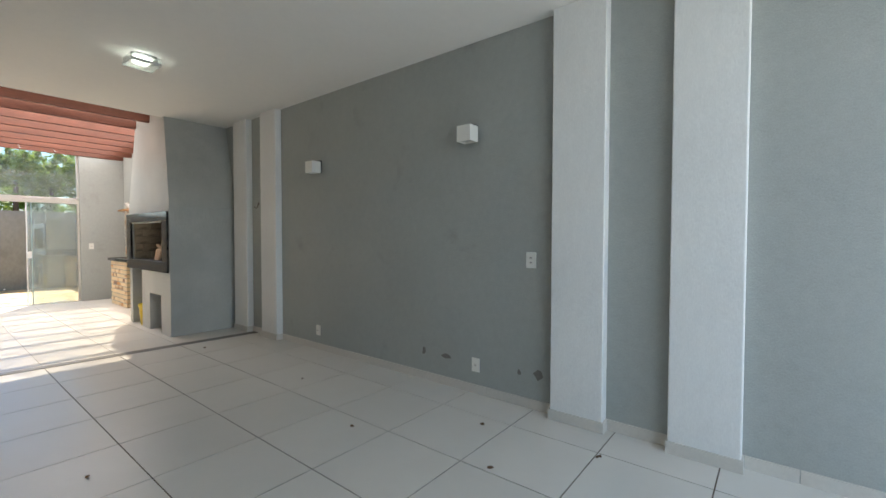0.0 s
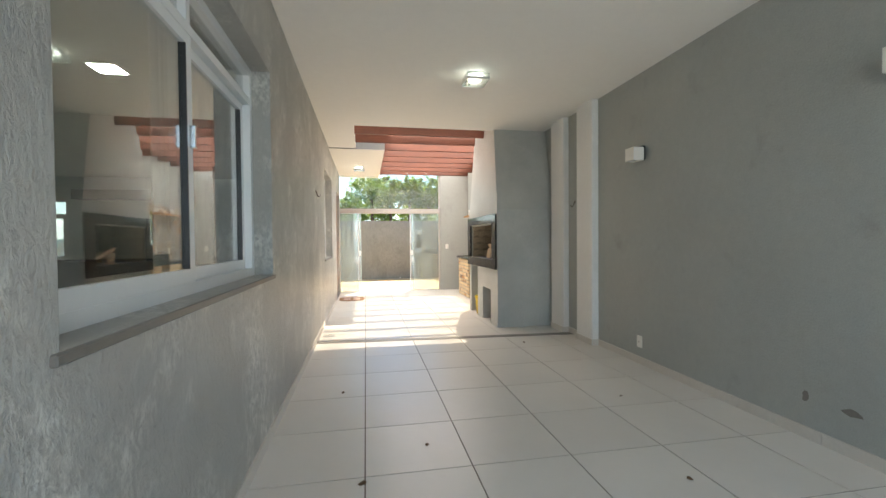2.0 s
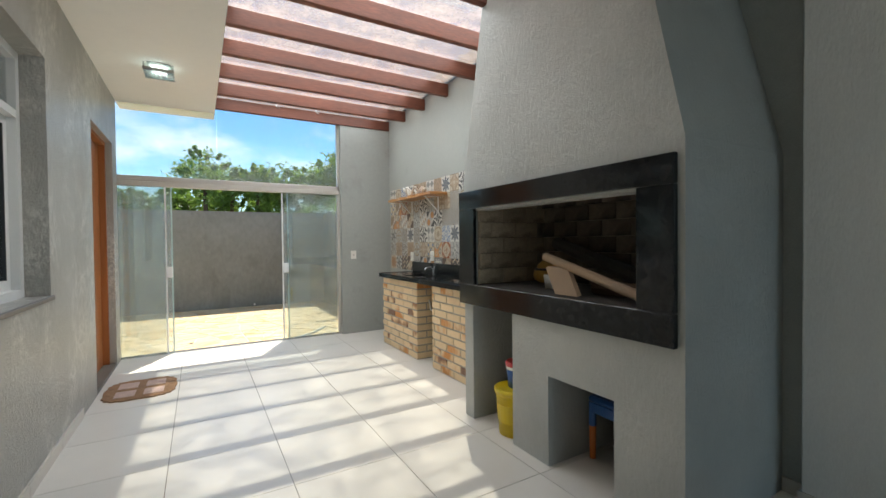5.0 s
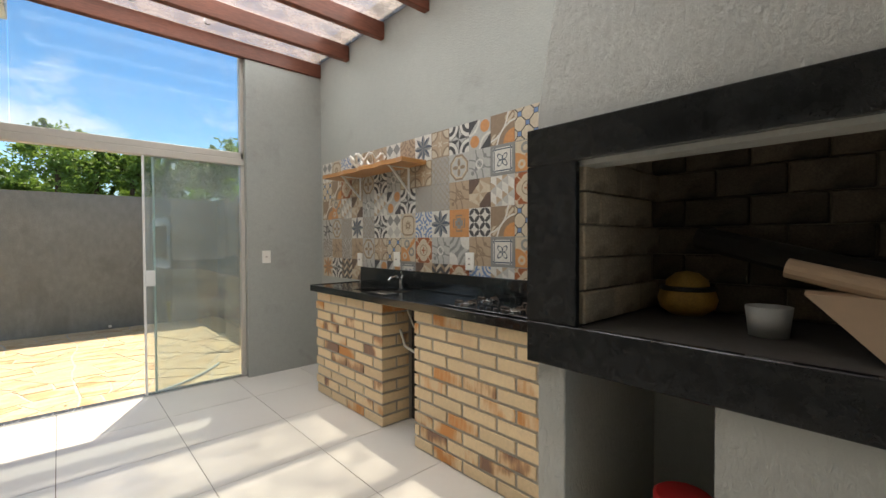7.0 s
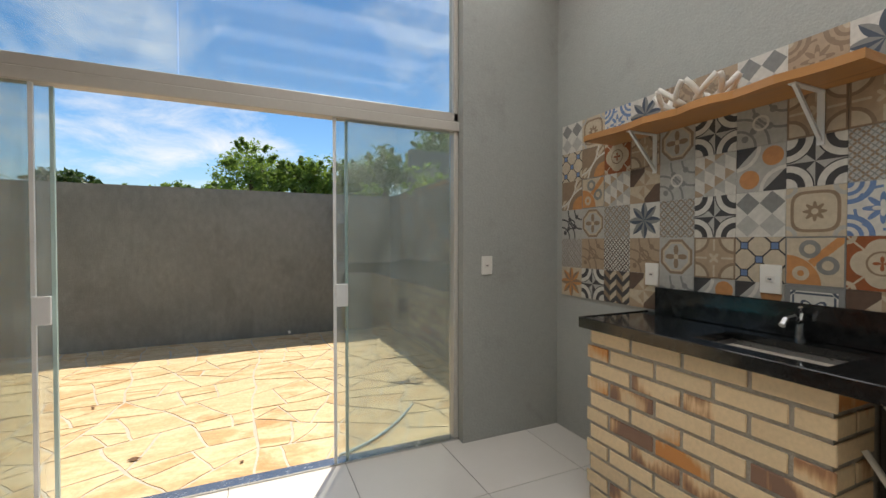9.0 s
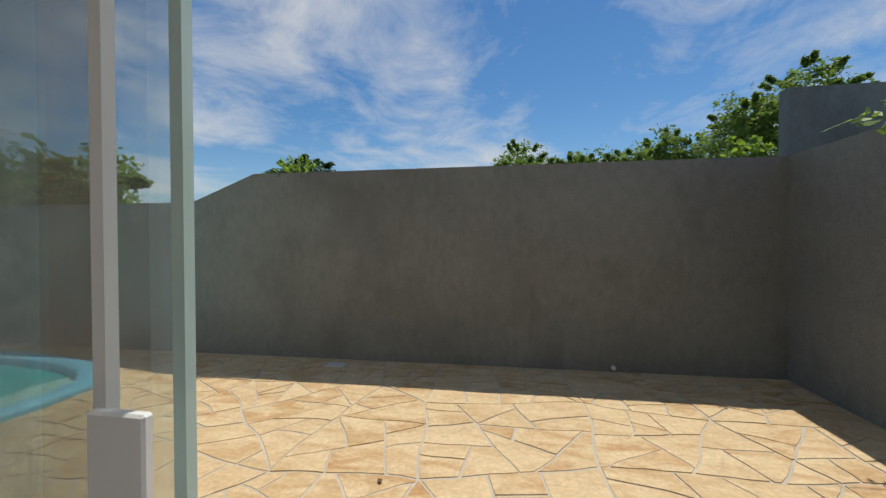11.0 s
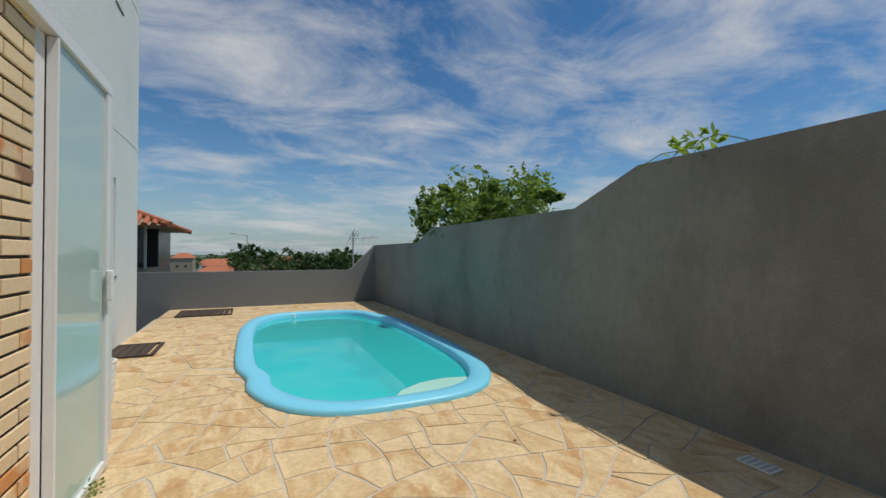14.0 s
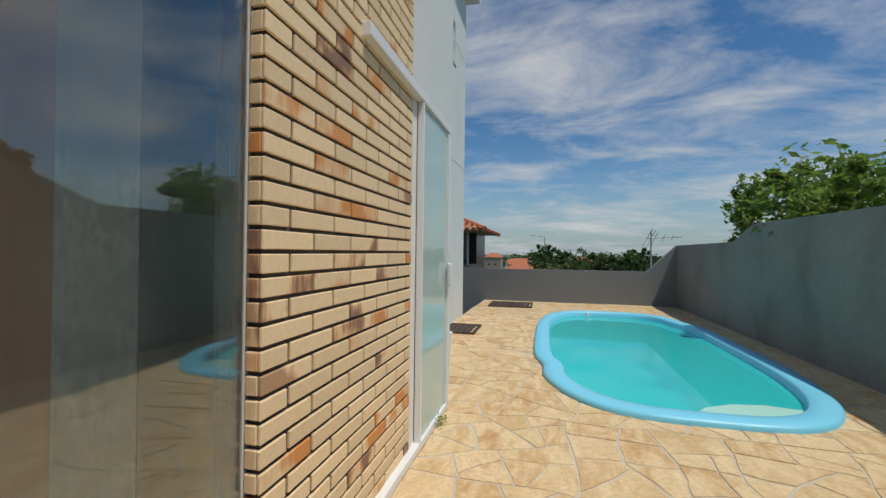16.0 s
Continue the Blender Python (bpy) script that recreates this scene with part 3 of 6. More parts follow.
M_GREEN = leaf_material("summer_leaves", (0.145, 0.22, 0.05), (0.28, 0.41, 0.065))
M_GREEND = leaf_material("dark_leaves", (0.06, 0.11, 0.035), (0.09, 0.15, 0.03))
M_LIME = leaf_material("lime_green_leaves", (0.22, 0.36, 0.05), (0.36, 0.52, 0.06))
M_FARG = material("distant_green", (0.085, 0.11, 0.085), 0.9, vary=0.4, grain=0.12)
M_ROOFT = material("terracotta_roof_tile", (0.42, 0.14, 0.065), 0.8, vary=0.25, grain=2)
M_CLAY = material("brown_render", (0.30, 0.25, 0.19), 0.8)
M_LEAFD = material("dry_brown_leaf", (0.14, 0.075, 0.035), 0.9)
M_LAMP = glow("lamp_diffuser", (0.88, 1.0, 0.95), 3.0)
M_LAMPI = glow("panel_diffuser", (0.9, 1.0, 0.95), 30.0)
M_FRAME = material("grey_lamp_metal", (0.45, 0.45, 0.42), 0.4)


def water_material():
    m = bpy.data.materials.new("pool_water")
    m.use_nodes = True
    n = Nodes(m.node_tree)
    out = m.node_tree.nodes["Material Output"]
    m.node_tree.nodes.remove(m.node_tree.nodes["Principled BSDF"])
    t = n.add("ShaderNodeBsdfTransparent")
    t.inputs[0].default_value = (0.62, 0.97, 0.95, 1)
    g = n.add("ShaderNodeBsdfGlossy")
    g.inputs["Roughness"].default_value = 0.02
    d = n.add("ShaderNodeBsdfDiffuse")
    d.inputs[0].default_value = (0.05, 0.71, 0.71, 1)
    md = n.add("ShaderNodeMixShader")
    md.inputs[0].default_value = 0.6
    n.link(t.outputs[0], md.inputs[1])
    n.link(d.outputs[0], md.inputs[2])
    lw = n.add("ShaderNodeLayerWeight")
    lw.inputs[0].default_value = 0.5
    gloss = n.math("ADD", n.math("MULTIPLY", n.math("POWER", lw.outputs["Facing"], 5.0), 0.95), 0.02)
    b = n.add("ShaderNodeBump")
    b.inputs["Strength"].default_value = 0.12
    b.inputs["Distance"].default_value = 0.01
    n.put(b.inputs["Height"], n.noise(n.add("ShaderNodeTexCoord").outputs["Object"], 2.2, 2))
    n.link(b.outputs[0], g.inputs["Normal"])
    mx = n.add("ShaderNodeMixShader")
    n.link(gloss, mx.inputs[0])
    n.link(md.outputs[0], mx.inputs[1])
    n.link(g.outputs[0], mx.inputs[2])
    n.link(mx.outputs[0], out.inputs[0])
    return m


M_WATER = water_material()


# ---- mesh helpers ----
def at(ob):
    """The world place of a thing or part (nothing is turned but copies)."""
    p = Vector(ob.location)
    while ob.parent:
        ob = ob.parent
        p += ob.location
    return p


def thing(name, loc, label, category, group="", kind=""):
    ob = new(name)
    ob.location = loc
    ob.empty_display_size = 0.1
    return tagged(ob, label, category, group, kind)


def mesh_of(name, bm, mat):
    bmesh.ops.recalc_face_normals(bm, faces=bm.faces[:])
    me = bpy.data.meshes.new(name)
    bm.to_mesh(me)
    bm.free()
    me.materials.append(mat)
    return me


def part(name, bm, mat, parent, label="", smooth=False):
    """One mesh under a thing or part; bm is in world coordinates."""
    o = at(parent)
    bmesh.ops.translate(bm, verts=bm.verts[:], vec=-o)
    me = mesh_of(name, bm, mat)
    if smooth:
        me.shade_smooth()
    ob = new(name, me)
    ob.parent = parent
    return tagged(ob, label)


def solo(name, bm, mat, label="", category="", group="", kind="", smooth=False):
    me = mesh_of(name, bm, mat)
    if smooth:
        me.shade_smooth()
    return tagged(new(name, me), label, category, group, kind)


def piece(name, me, loc, parent):
    ob = new(name, me)
    ob.location = Vector(loc) - at(parent)
    ob.parent = parent
    return ob


def box(bm, x0, y0, z0, x1, y1, z1, bevel=0.0):
    vs = [bm.verts.new((x, y, z)) for x in (x0, x1) for y in (y0, y1) for z in (z0, z1)]
    fs = [bm.faces.new([vs[i] for i in q]) for q in ((0, 1, 3, 2), (4, 6, 7, 5), (0, 4, 5, 1), (2, 3, 7, 6), (0, 2, 6, 4), (1, 5, 7, 3))]
    if bevel:
        es = list({e for f in fs for e in f.edges})
        bmesh.ops.bevel(bm, geom=es, offset=bevel, segments=1, affect="EDGES", clamp_overlap=True)
    return bm


def boxes(*rows, bevel=0.0):
    bm = bmesh.new()
    for r in rows:
        box(bm, *r, bevel=bevel)
    return bm


def merged(bm):
    """Weld boxes that touch and drop the faces between them."""
    bmesh.ops.remove_doubles(bm, verts=bm.verts[:], dist=0.0005)
    seen = {}
    for f in bm.faces:
        seen.setdefault(frozenset(f.verts), []).append(f)
    bmesh.ops.delete(bm, geom=[f for fs in seen.values() if len(fs) > 1 for f in fs], context="FACES")
    return bm


def tube(bm, pts, radius, sides=8, taper=None):
    """A round bar along points."""
    rings = []
    n = len(pts)
    for i, p in enumerate(pts):
        p = Vector(p)
        a, b = Vector(pts[max(0, i - 1)]), Vector(pts[min(n - 1, i + 1)])
        d = (b - a).normalized()
        u = d.cross(Vector((0, 0, 1)) if abs(d.z) < 0.9 else Vector((1, 0, 0))).normalized()
        w = d.cross(u)
        r = radius if taper is None else radius + (taper - radius) * i / (n - 1)
        rings.append([bm.verts.new(p + (u * math.cos(t) + w * math.sin(t)) * r) for t in (2 * math.pi * k / sides for k in range(sides))])
    for q, s in zip(rings, rings[1:]):
        for k in range(sides):
            bm.faces.new((q[k], q[(k + 1) % sides], s[(k + 1) % sides], s[k]))
    bm.faces.new(rings[0])
    bm.faces.new(rings[-1])
    return bm


def turned_form(bm, cx, cy, profile, sides=24):
    """A form turned about an upright axis; profile: radius, height."""
    rings = [[bm.verts.new((cx + r * math.cos(2 * math.pi * k / sides), cy + r * math.sin(2 * math.pi * k / sides), z)) for k in range(sides)] for r, z in profile]
    for q, s in zip(rings, rings[1:]):
        for k in range(sides):
            bm.faces.new((q[k], q[(k + 1) % sides], s[(k + 1) % sides], s[k]))
    if profile[0][0] > 0.001:
        bm.faces.new(rings[0])
    if profile[-1][0] > 0.001:
        bm.faces.new(rings[-1])
    return bm


def prism(bm, pts, lift):
    """A flat outline drawn out by the vector lift."""
    a = [bm.verts.new(p) for p in pts]
    b = [bm.verts.new(Vector(p) + Vector(lift)) for p in pts]
    bm.faces.new(a)
    bm.faces.new(b[::-1])
    for i in range(len(a)):
        j = (i + 1) % len(a)
        bm.faces.new((a[i], a[j], b[j], b[i]))
    return bm


def cut_wall(axis, p0, p1, a0, a1, z0, z1, holes):
    """A wall from p0 to p1 across, a0 to a1 along and z0 to z1 up, with openings (a, a, z, z) through it."""
    bm = bmesh.new()
    cuts = sorted({a0, a1, *(h[0] for h in holes), *(h[1] for h in holes)})
    for s, e in zip(cuts, cuts[1:]):
        mid = (s + e) / 2
        spans, z = [], z0
        for h in sorted((h for h in holes if h[0] < mid < h[1]), key=lambda h: h[2]):
            if h[2] > z:
                spans.append((z, h[2]))
            z = h[3]
        if z < z1:
            spans.append((z, z1))
        for b, t in spans:
            box(bm, *((p0, s, b, p1, e, t) if axis == "x" else (s, p0, b, e, p1, t)))
    bmesh.ops.remove_doubles(bm, verts=bm.verts[:], dist=0.0005)
    return bm


LX, RX, RX2 = -0.38, 3.04, 2.94
Y0 = -0.8
CZ = 2.99
PY = 12.39
GY, BY = 12.48, 16.40
PZ = -0.04
EX = -10.75

# ---- the covered passage: walls, ceiling ----
WIN1 = (2.50, 4.57, 1.07, 2.46)
WIN2 = (8.38, 9.90, 1.01, 2.47)
DOOR = (11.15, 12.19, 0.0, 2.42)
solo("wall_left", cut_wall("x", LX - 0.22, LX, Y0, GY - 0.03, -0.3, 6.3, [WIN1, WIN2, DOOR]), M_LEFT, "grey combed plaster wall with pale flecks painted as glints", "wall", kind="structure")
solo("wall_right", boxes((RX, Y0, -0.3, RX + 0.15, 8.17, 3.4)), M_RIGHT, "smooth grey painted wall with scuff marks", "wall", kind="structure")
solo("wall_kitchen", boxes((RX2, 8.17, -0.3, RX2 + 0.26, GY + 0.12, 3.34)), M_RIGHT, "grey painted wall behind the barbecue counter", "wall", kind="structure")
solo("pier_wall", boxes((2.19, PY, -0.3, RX2, GY + 0.12, 3.06)), M_RIGHT, "narrow grey wall beside the glass doors", "wall", kind="structure")
solo("ceiling", boxes((LX, Y0, CZ, RX, 7.82, 3.3)), M_CEIL, "flat white painted ceiling slab", "ceiling", kind="structure")
solo("ceiling_strip", boxes((LX, 7.82, CZ, 0.10, 9.34, 3.3)), M_CEIL, "white ceiling strip beside the roof light", "ceiling", kind="structure")
solo("soffit", boxes((LX, 9.34, 2.962, 0.617, 12.80, 2.972)), M_CEIL, "low white soffit under the balcony", "ceiling", kind="structure")
solo("balcony_slab", boxes((LX, 9.342, 2.972, 0.62, 12.803, 3.20)), M_RIGHT, "grey balcony slab edge", "slab", kind="structure")

col = thing("column", (RX, 6.2, 0), "white textured column standing against the grey wall", "column", "wall columns")
part("shaft", boxes((RX - 0.085, 6.19, 0.0, RX + 0.01, 6.57, CZ), bevel=0.006), M_WHITE, col)
part("base_tile", boxes((RX - 0.097, 6.18, 0.0, RX, 6.58, 0.075)), M_BASE, col, "pale tile skirting")
for y in (6.96, 2.05, 1.27):
    copy_thing(col, pose(RX, y, 0))

base = thing("baseboard", (0, 0, 0), "pale tile skirting along the walls", "baseboard", kind="structure")
for y0, y1 in ((Y0, 1.25), (1.64, 2.03), (2.42, 6.17), (6.58, 6.95), (7.34, 7.44)):
    y = y0
    while y < y1 - 0.01:
        e = min(y + 0.6, y1)
        part("skirting_tile", boxes((RX - 0.012, y + 0.002, 0.0, RX, e - 0.002, 0.075)), M_BASE, base)
        y = e
y = Y0
while y < 12.3:
    e = min(y + 0.6, 12.46)
    if e <= DOOR[0] or y >= DOOR[1]:
        part("skirting_tile", boxes((LX, y + 0.002, 0.0, LX + 0.012, e - 0.002, 0.075)), M_BASE, base)
    y = e

# ---- timber roof light ----
roof = thing("pergola", (1.5, 10, 3.0), "red-brown timber beams carrying a dusty glass roof", "pergola")
for i in range(8):
    y = 8.32 + i * 0.583
    x0 = 0.10 if y < 9.32 else 0.62
    part("beam", boxes((x0, y - 0.03, 2.995, RX2, y + 0.03, 3.135), bevel=0.006), M_WOOD, roof)
    part("roof_pane", boxes((x0 + 0.005 if x0 > 0.5 else 0.10, y - 0.29, 3.146, RX2, y + 0.288, 3.154)), M_ROOF, roof, "dusty translucent roof glass")
part("roof_pane", boxes((0.10, 7.82, 3.146, RX2, 8.026, 3.154)), M_ROOF, roof, "dusty translucent roof glass")


def hook(loc, out, name="hook", label="small bent iron hook on the wall"):
    t = thing(name, loc, label, "hook")
    x, y, z = loc
    part("plate", boxes((min(x, x + out * 0.008), y - 0.011, z - 0.016, max(x, x + out * 0.008), y + 0.011, z + 0.016), bevel=0.003), M_IRON, t)
    part("bend", tube(bmesh.new(), [(x + out * 0.006, y, z), (x + out * 0.015, y, z - 0.015), (x + out * 0.02, y, z - 0.045), (x + out * 0.035, y, z - 0.065), (x + out * 0.055, y, z - 0.06), (x + out * 0.062, y, z - 0.04)], 0.005), M_IRON, t)


hook((LX, 7.21, 1.95), 1)
hook((RX, 6.77, 1.80), -1)
for x in (1.25, 1.72):
    t = thing("beam_hook", (x, 11.82, 2.995), "small steel hook screwed under a beam", "hook", "beam hooks")
    part("bend", tube(bmesh.new(), [(x, 11.82, 2.996), (x, 11.82, 2.96), (x + 0.015, 11.82, 2.94), (x + 0.035, 11.82, 2.945), (x + 0.04, 11.82, 2.965)], 0.005), M_STEEL, t)


def ceiling_lamp(x, y, z):
    t = thing("ceiling_lamp", (x, y, z), "square glass and metal ceiling lamp, lit", "lamp", "ceiling lamps")
    part("backplate", boxes((x - 0.09, y - 0.09, z - 0.02, x + 0.09, y + 0.09, z), bevel=0.004), M_FRAME, t)
    part("diffuser", boxes((x - 0.06, y - 0.065, z - 0.062, x + 0.06, y + 0.065, z - 0.021), bevel=0.004), M_LAMP, t, "glowing white diffuser")
    part("glass_box", boxes((x - 0.115, y - 0.115, z - 0.085, x + 0.115, y + 0.115, z - 0.079), (x - 0.115, y - 0.115, z - 0.079, x - 0.109, y + 0.115, z - 0.02), (x + 0.109, y - 0.115, z - 0.079, x + 0.115, y + 0.115, z - 0.02),
                                (x - 0.109, y - 0.115, z - 0.079, x + 0.109, y - 0.109, z - 0.02), (x - 0.109, y + 0.109, z - 0.079, x + 0.109, y + 0.115, z - 0.02)), M_GLASS, t, "clear glass cover")
    for s in (-1, 1):
        part("side_strip", boxes((x - 0.119, y + s * 0.1175 - 0.002, z - 0.088, x + 0.119, y + s * 0.1175 + 0.002, z - 0.06)), M_FRAME, t)


ceiling_lamp(1.38, 5.70, CZ)
ceiling_lamp(0.13, 11.12, 2.962)


def sconce(y, z):
    x = RX
    t = thing("wall_lamp", (x, y, z), "white box wall lamp open above and below", "lamp", "wall lamps")
    part("bracket", boxes((x - 0.035, y - 0.04, z - 0.05, x, y + 0.04, z + 0.085)), M_DARKP, t, "dark mounting bracket")
    part("shade", boxes((x - 0.15, y - 0.068, z - 0.065, x - 0.035, y - 0.059, z + 0.065), (x - 0.15, y + 0.059, z - 0.065, x - 0.035, y + 0.068, z + 0.065),
                        (x - 0.15, y - 0.059, z - 0.065, x - 0.142, y + 0.059, z + 0.065), (x - 0.043, y - 0.059, z - 0.065, x - 0.035, y + 0.059, z + 0.065)), M_PLASTIC, t)
    part("lower_lens", boxes((x - 0.142, y - 0.059, z - 0.05, x - 0.043, y + 0.059, z - 0.044)), M_FRAME, t, "grey glass lens")


sconce(3.17, 2.205)
sconce(5.36, 2.15)


def wall_plate(name, axis, p, a, z, w, h, label, holes=1, out=-1):
    """A switch or socket plate; axis: the way it faces."""
    loc = (p, a, z) if axis == "x" else (a, p, z)
    t = thing(name, loc, label, "switch" if "switch" in name else "socket")

    def slab(d0, d1, a0, a1, z0, z1, bevel=0.0):
        lo, hi = sorted((p + out * d0, p + out * d1))
        return boxes((lo, a0, z0, hi, a1, z1) if axis == "x" else (a0, lo, z0, a1, hi, z1), bevel=bevel)

    part("cover_plate", slab(0, 0.01, a - w / 2, a + w / 2, z - h / 2, z + h / 2, 0.003), M_PLASTIC, t)
    for i in range(holes):
        zz = z + (i - (holes - 1) / 2) * h * 0.3
        part("insert", slab(0.01, 0.013, a - w * 0.2, a + w * 0.2, zz - h * 0.1, zz + h * 0.1, 0.001), M_CERAM, t)
        part("contact", slab(0.013, 0.0135, a - w * 0.09, a + w * 0.09, zz - h * 0.025, zz + h * 0.025), M_DARKP, t)


wall_plate("light_switch", "x", RX, 2.62, 1.165, 0.085, 0.125, "white double switch plate on the grey wall", 2)
wall_plate("wall_socket", "x", RX, 3.135, 0.245, 0.08, 0.12, "white wall socket low on the grey wall")
wall_plate("wall_socket", "x", RX, 5.40, 0.23, 0.08, 0.12, "white wall socket low on the grey wall")
wall_plate("light_switch", "y", PY, 2.36, 1.14, 0.08, 0.12, "white switch plate beside the glass doors")
for y, z in ((11.60, 1.12), (11.03, 1.14), (10.20, 1.15)):
    wall_plate("wall_socket", "x", RX2 - 0.012, y, z, 0.08, 0.12, "white wall socket set in the patterned tiles", 2 if y < 10.5 else 1)
wall_plate("wall_switch", "x", RX2 - 0.012, 9.47, 1.17, 0.085, 0.125, "wide white switch plate on the patterned tiles")

# ---- windows and doors in the left wall ----


def sash_window(name, axis, face, depth, a0, a1, z0, z1, label, sill, transom=0.0, flip=1):
    """A white sliding window set deep in an opening; axis: the way it faces; depth: how far back the frame sits."""
    t = thing(name, (face, (a0 + a1) / 2, z0) if axis == "x" else ((a0 + a1) / 2, face, z0), label, "window", kind="structure")
    d = face - flip * depth

    def slab(off, thick, b0, b1, c0, c1):
        lo, hi = sorted((d + flip * off, d + flip * (off - thick)))
        return (lo, b0, c0, hi, b1, c1) if axis == "x" else (b0, lo, c0, b1, hi, c1)

    f = 0.05
    fr = part("window_frame", boxes(slab(0, 0.09, a0, a0 + f, z0, z1), slab(0, 0.09, a1 - f, a1, z0, z1), slab(0, 0.09, a0 + f, a1 - f, z0, z0 + f), slab(0, 0.09, a0 + f, a1 - f, z1 - f, z1)), M_ALU, t, "white aluminium frame")
    zt = z1 - f - transom
    if transom:
        part("transom_bar", boxes(slab(-0.002, 0.085, a0 + f, a1 - f, zt - 0.045, zt)), M_ALU, t)
        for b0, b1 in ((a0 + f, (a0 + a1) / 2 - 0.02), ((a0 + a1) / 2 + 0.02, a1 - f)):
            part("pane", boxes(slab(-0.04, 0.005, b0, b1, zt, z1 - f)), M_GLASSU, t, "clear glass")
        part("mullion", boxes(slab(-0.004, 0.08, (a0 + a1) / 2 - 0.02, (a0 + a1) / 2 + 0.02, zt, z1 - f)), M_ALU, t)
        zt -= 0.045
    mid = (a0 + a1) / 2
    for k, (b0, b1) in enumerate(((a0 + f, mid + 0.03), (mid - 0.03, a1 - f))):
        o = -0.006 - 0.04 * k
        s = part("sash", boxes(slab(o, 0.033, b0, b0 + 0.055, z0 + f, zt), slab(o, 0.033, b1 - 0.055, b1, z0 + f, zt), slab(o, 0.033, b0 + 0.055, b1 - 0.055, z0 + f, z0 + f + 0.06), slab(o, 0.033, b0 + 0.055, b1 - 0.055, zt - 0.05, zt)), M_ALU, t, "white sliding sash")
        part("pane", boxes(slab(o - 0.014, 0.005, b0 + 0.055, b1 - 0.055, z0 + f + 0.06, zt - 0.05)), M_GLASSU, s, "clear glass")
        part("gasket", boxes(slab(o + 0.001, 0.03, b1 - 0.063, b1 - 0.055, z0 + f + 0.06, zt - 0.05)), M_DARKP, s, "black rubber gasket")
    part("latch", boxes(slab(0.02, 0.03, mid - 0.005, mid + 0.02, (z0 + z1) / 2 - 0.05, (z0 + z1) / 2 + 0.05), bevel=0.003), M_STEEL, t, "small steel latch")
    if sill:
        lo, hi = sorted((d, face + flip * 0.014))
        part("window_sill", boxes((lo, a0 - 0.03, z0 - 0.028, hi, a1 + 0.03, z0 - 0.001) if axis == "x" else (a0 - 0.03, lo, z0 - 0.028, a1 + 0.03, hi, z0 - 0.001), bevel=0.004), M_STRIP, t, "worn stone sill")
    return t


sash_window("window_1", "x", LX, 0.12, *WIN1[:2], WIN1[2], WIN1[3], "white sliding window in the worn grey wall", True, 0.15)
sash_window("window_2", "x", LX, 0.12, *WIN2[:2], WIN2[2], WIN2[3], "white sliding window in the worn grey wall", True, 0.30)
door = thing("door_1", (LX, 11.67, 0), "orange stained wooden door in a deep opening", "door", kind="structure")
part("door_frame", boxes((LX - 0.16, DOOR[0], 0, LX - 0.06, DOOR[0] + 0.035, 2.42), (LX - 0.16, DOOR[1] - 0.035, 0, LX - 0.06, DOOR[1], 2.42), (LX - 0.16, DOOR[0] + 0.035, 2.385, LX - 0.06, DOOR[1] - 0.035, 2.42)), M_DOOR, door, "orange wooden frame")
leaf = part("door_leaf", boxes((LX - 0.15, DOOR[0] + 0.038, 0.01, LX - 0.115, DOOR[1] - 0.038, 2.38), bevel=0.003), M_DOOR, door, "flat orange wooden leaf")
part("door_handle", tube(bmesh.new(), [(LX - 0.115, 11.26, 1.02), (LX - 0.07, 11.26, 1.02), (LX - 0.065, 11.28, 1.02), (LX - 0.065, 11.37, 1.02)], 0.009), M_STEEL, leaf, "steel lever handle")
part("threshold", boxes((LX - 0.2, DOOR[0], -0.02, LX - 0.001, DOOR[1], 0.03)), M_STRIP, door, "dark stone threshold")

# ---- the room behind the windows ----
HX0, HY = -7.91, 11.74
HWIN = (-6.72, -5.85, 0.92, 2.22)
KWIN = (-4.45, -3.55, 1.15, 2.1)
solo("room_floor", boxes((HX0 + 0.15, 1.0, -0.06, LX - 0.225, HY - 0.15, 0.0)), M_TILE, "pale tiled floor of the room", "floor", kind="structure")
solo("room_ceiling", boxes((HX0 + 0.15, 1.0, 2.7, LX - 0.225, HY - 0.15, 2.76)), M_ROOMW, "white ceiling of the room", "ceiling", kind="structure")
solo("room_wall_back", boxes((HX0 + 0.15, 0.9, 0, LX - 0.225, 1.0, 2.76)), M_ROOMW, "plain white room wall", "wall", kind="structure")
t = thing("panel_light", (-1.75, 5.3, 2.7), "square flat light panel in the room ceiling, lit", "lamp")
part("panel_frame", boxes((-1.86, 5.19, 2.685, -1.64, 5.41, 2.7)), M_ALU, t)
part("panel_diffuser", boxes((-1.845, 5.205, 2.682, -1.655, 5.395, 2.685)), M_LAMPI, t, "glowing diffuser")
t = thing("kitchen_counter", (-4.6, 11.2, 0), "black kitchen counter under the room window", "cabinet")
part("carcass", boxes((-6.0, 10.95, 0.0, -3.0, 11.58, 0.93)), M_ROOMD, t)
part("worktop", boxes((-6.03, 10.92, 0.93, -2.97, 11.585, 0.98), bevel=0.004), M_GRANITE, t, "polished black worktop")
part("tap", tube(bmesh.new(), [(-3.9, 11.45, 0.98), (-3.9, 11.45, 1.28), (-3.9, 11.36, 1.33), (-3.9, 11.27, 1.26)], 0.014, 8), M_STEEL, t, "tall steel tap")
t = thing("wall_cupboard", (-4.5, 11.4, 1.5), "grey cupboard hanging on the room wall", "cabinet")
part("carcass", boxes((-5.6, 11.25, 2.2, -3.2, 11.58, 2.4)), M_ROOMD, t)
t = thing("curtain", (-0.72, 3.8, 1.0), "sheer white curtain hanging behind the window", "curtain")
bm = bmesh.new()
rows = []
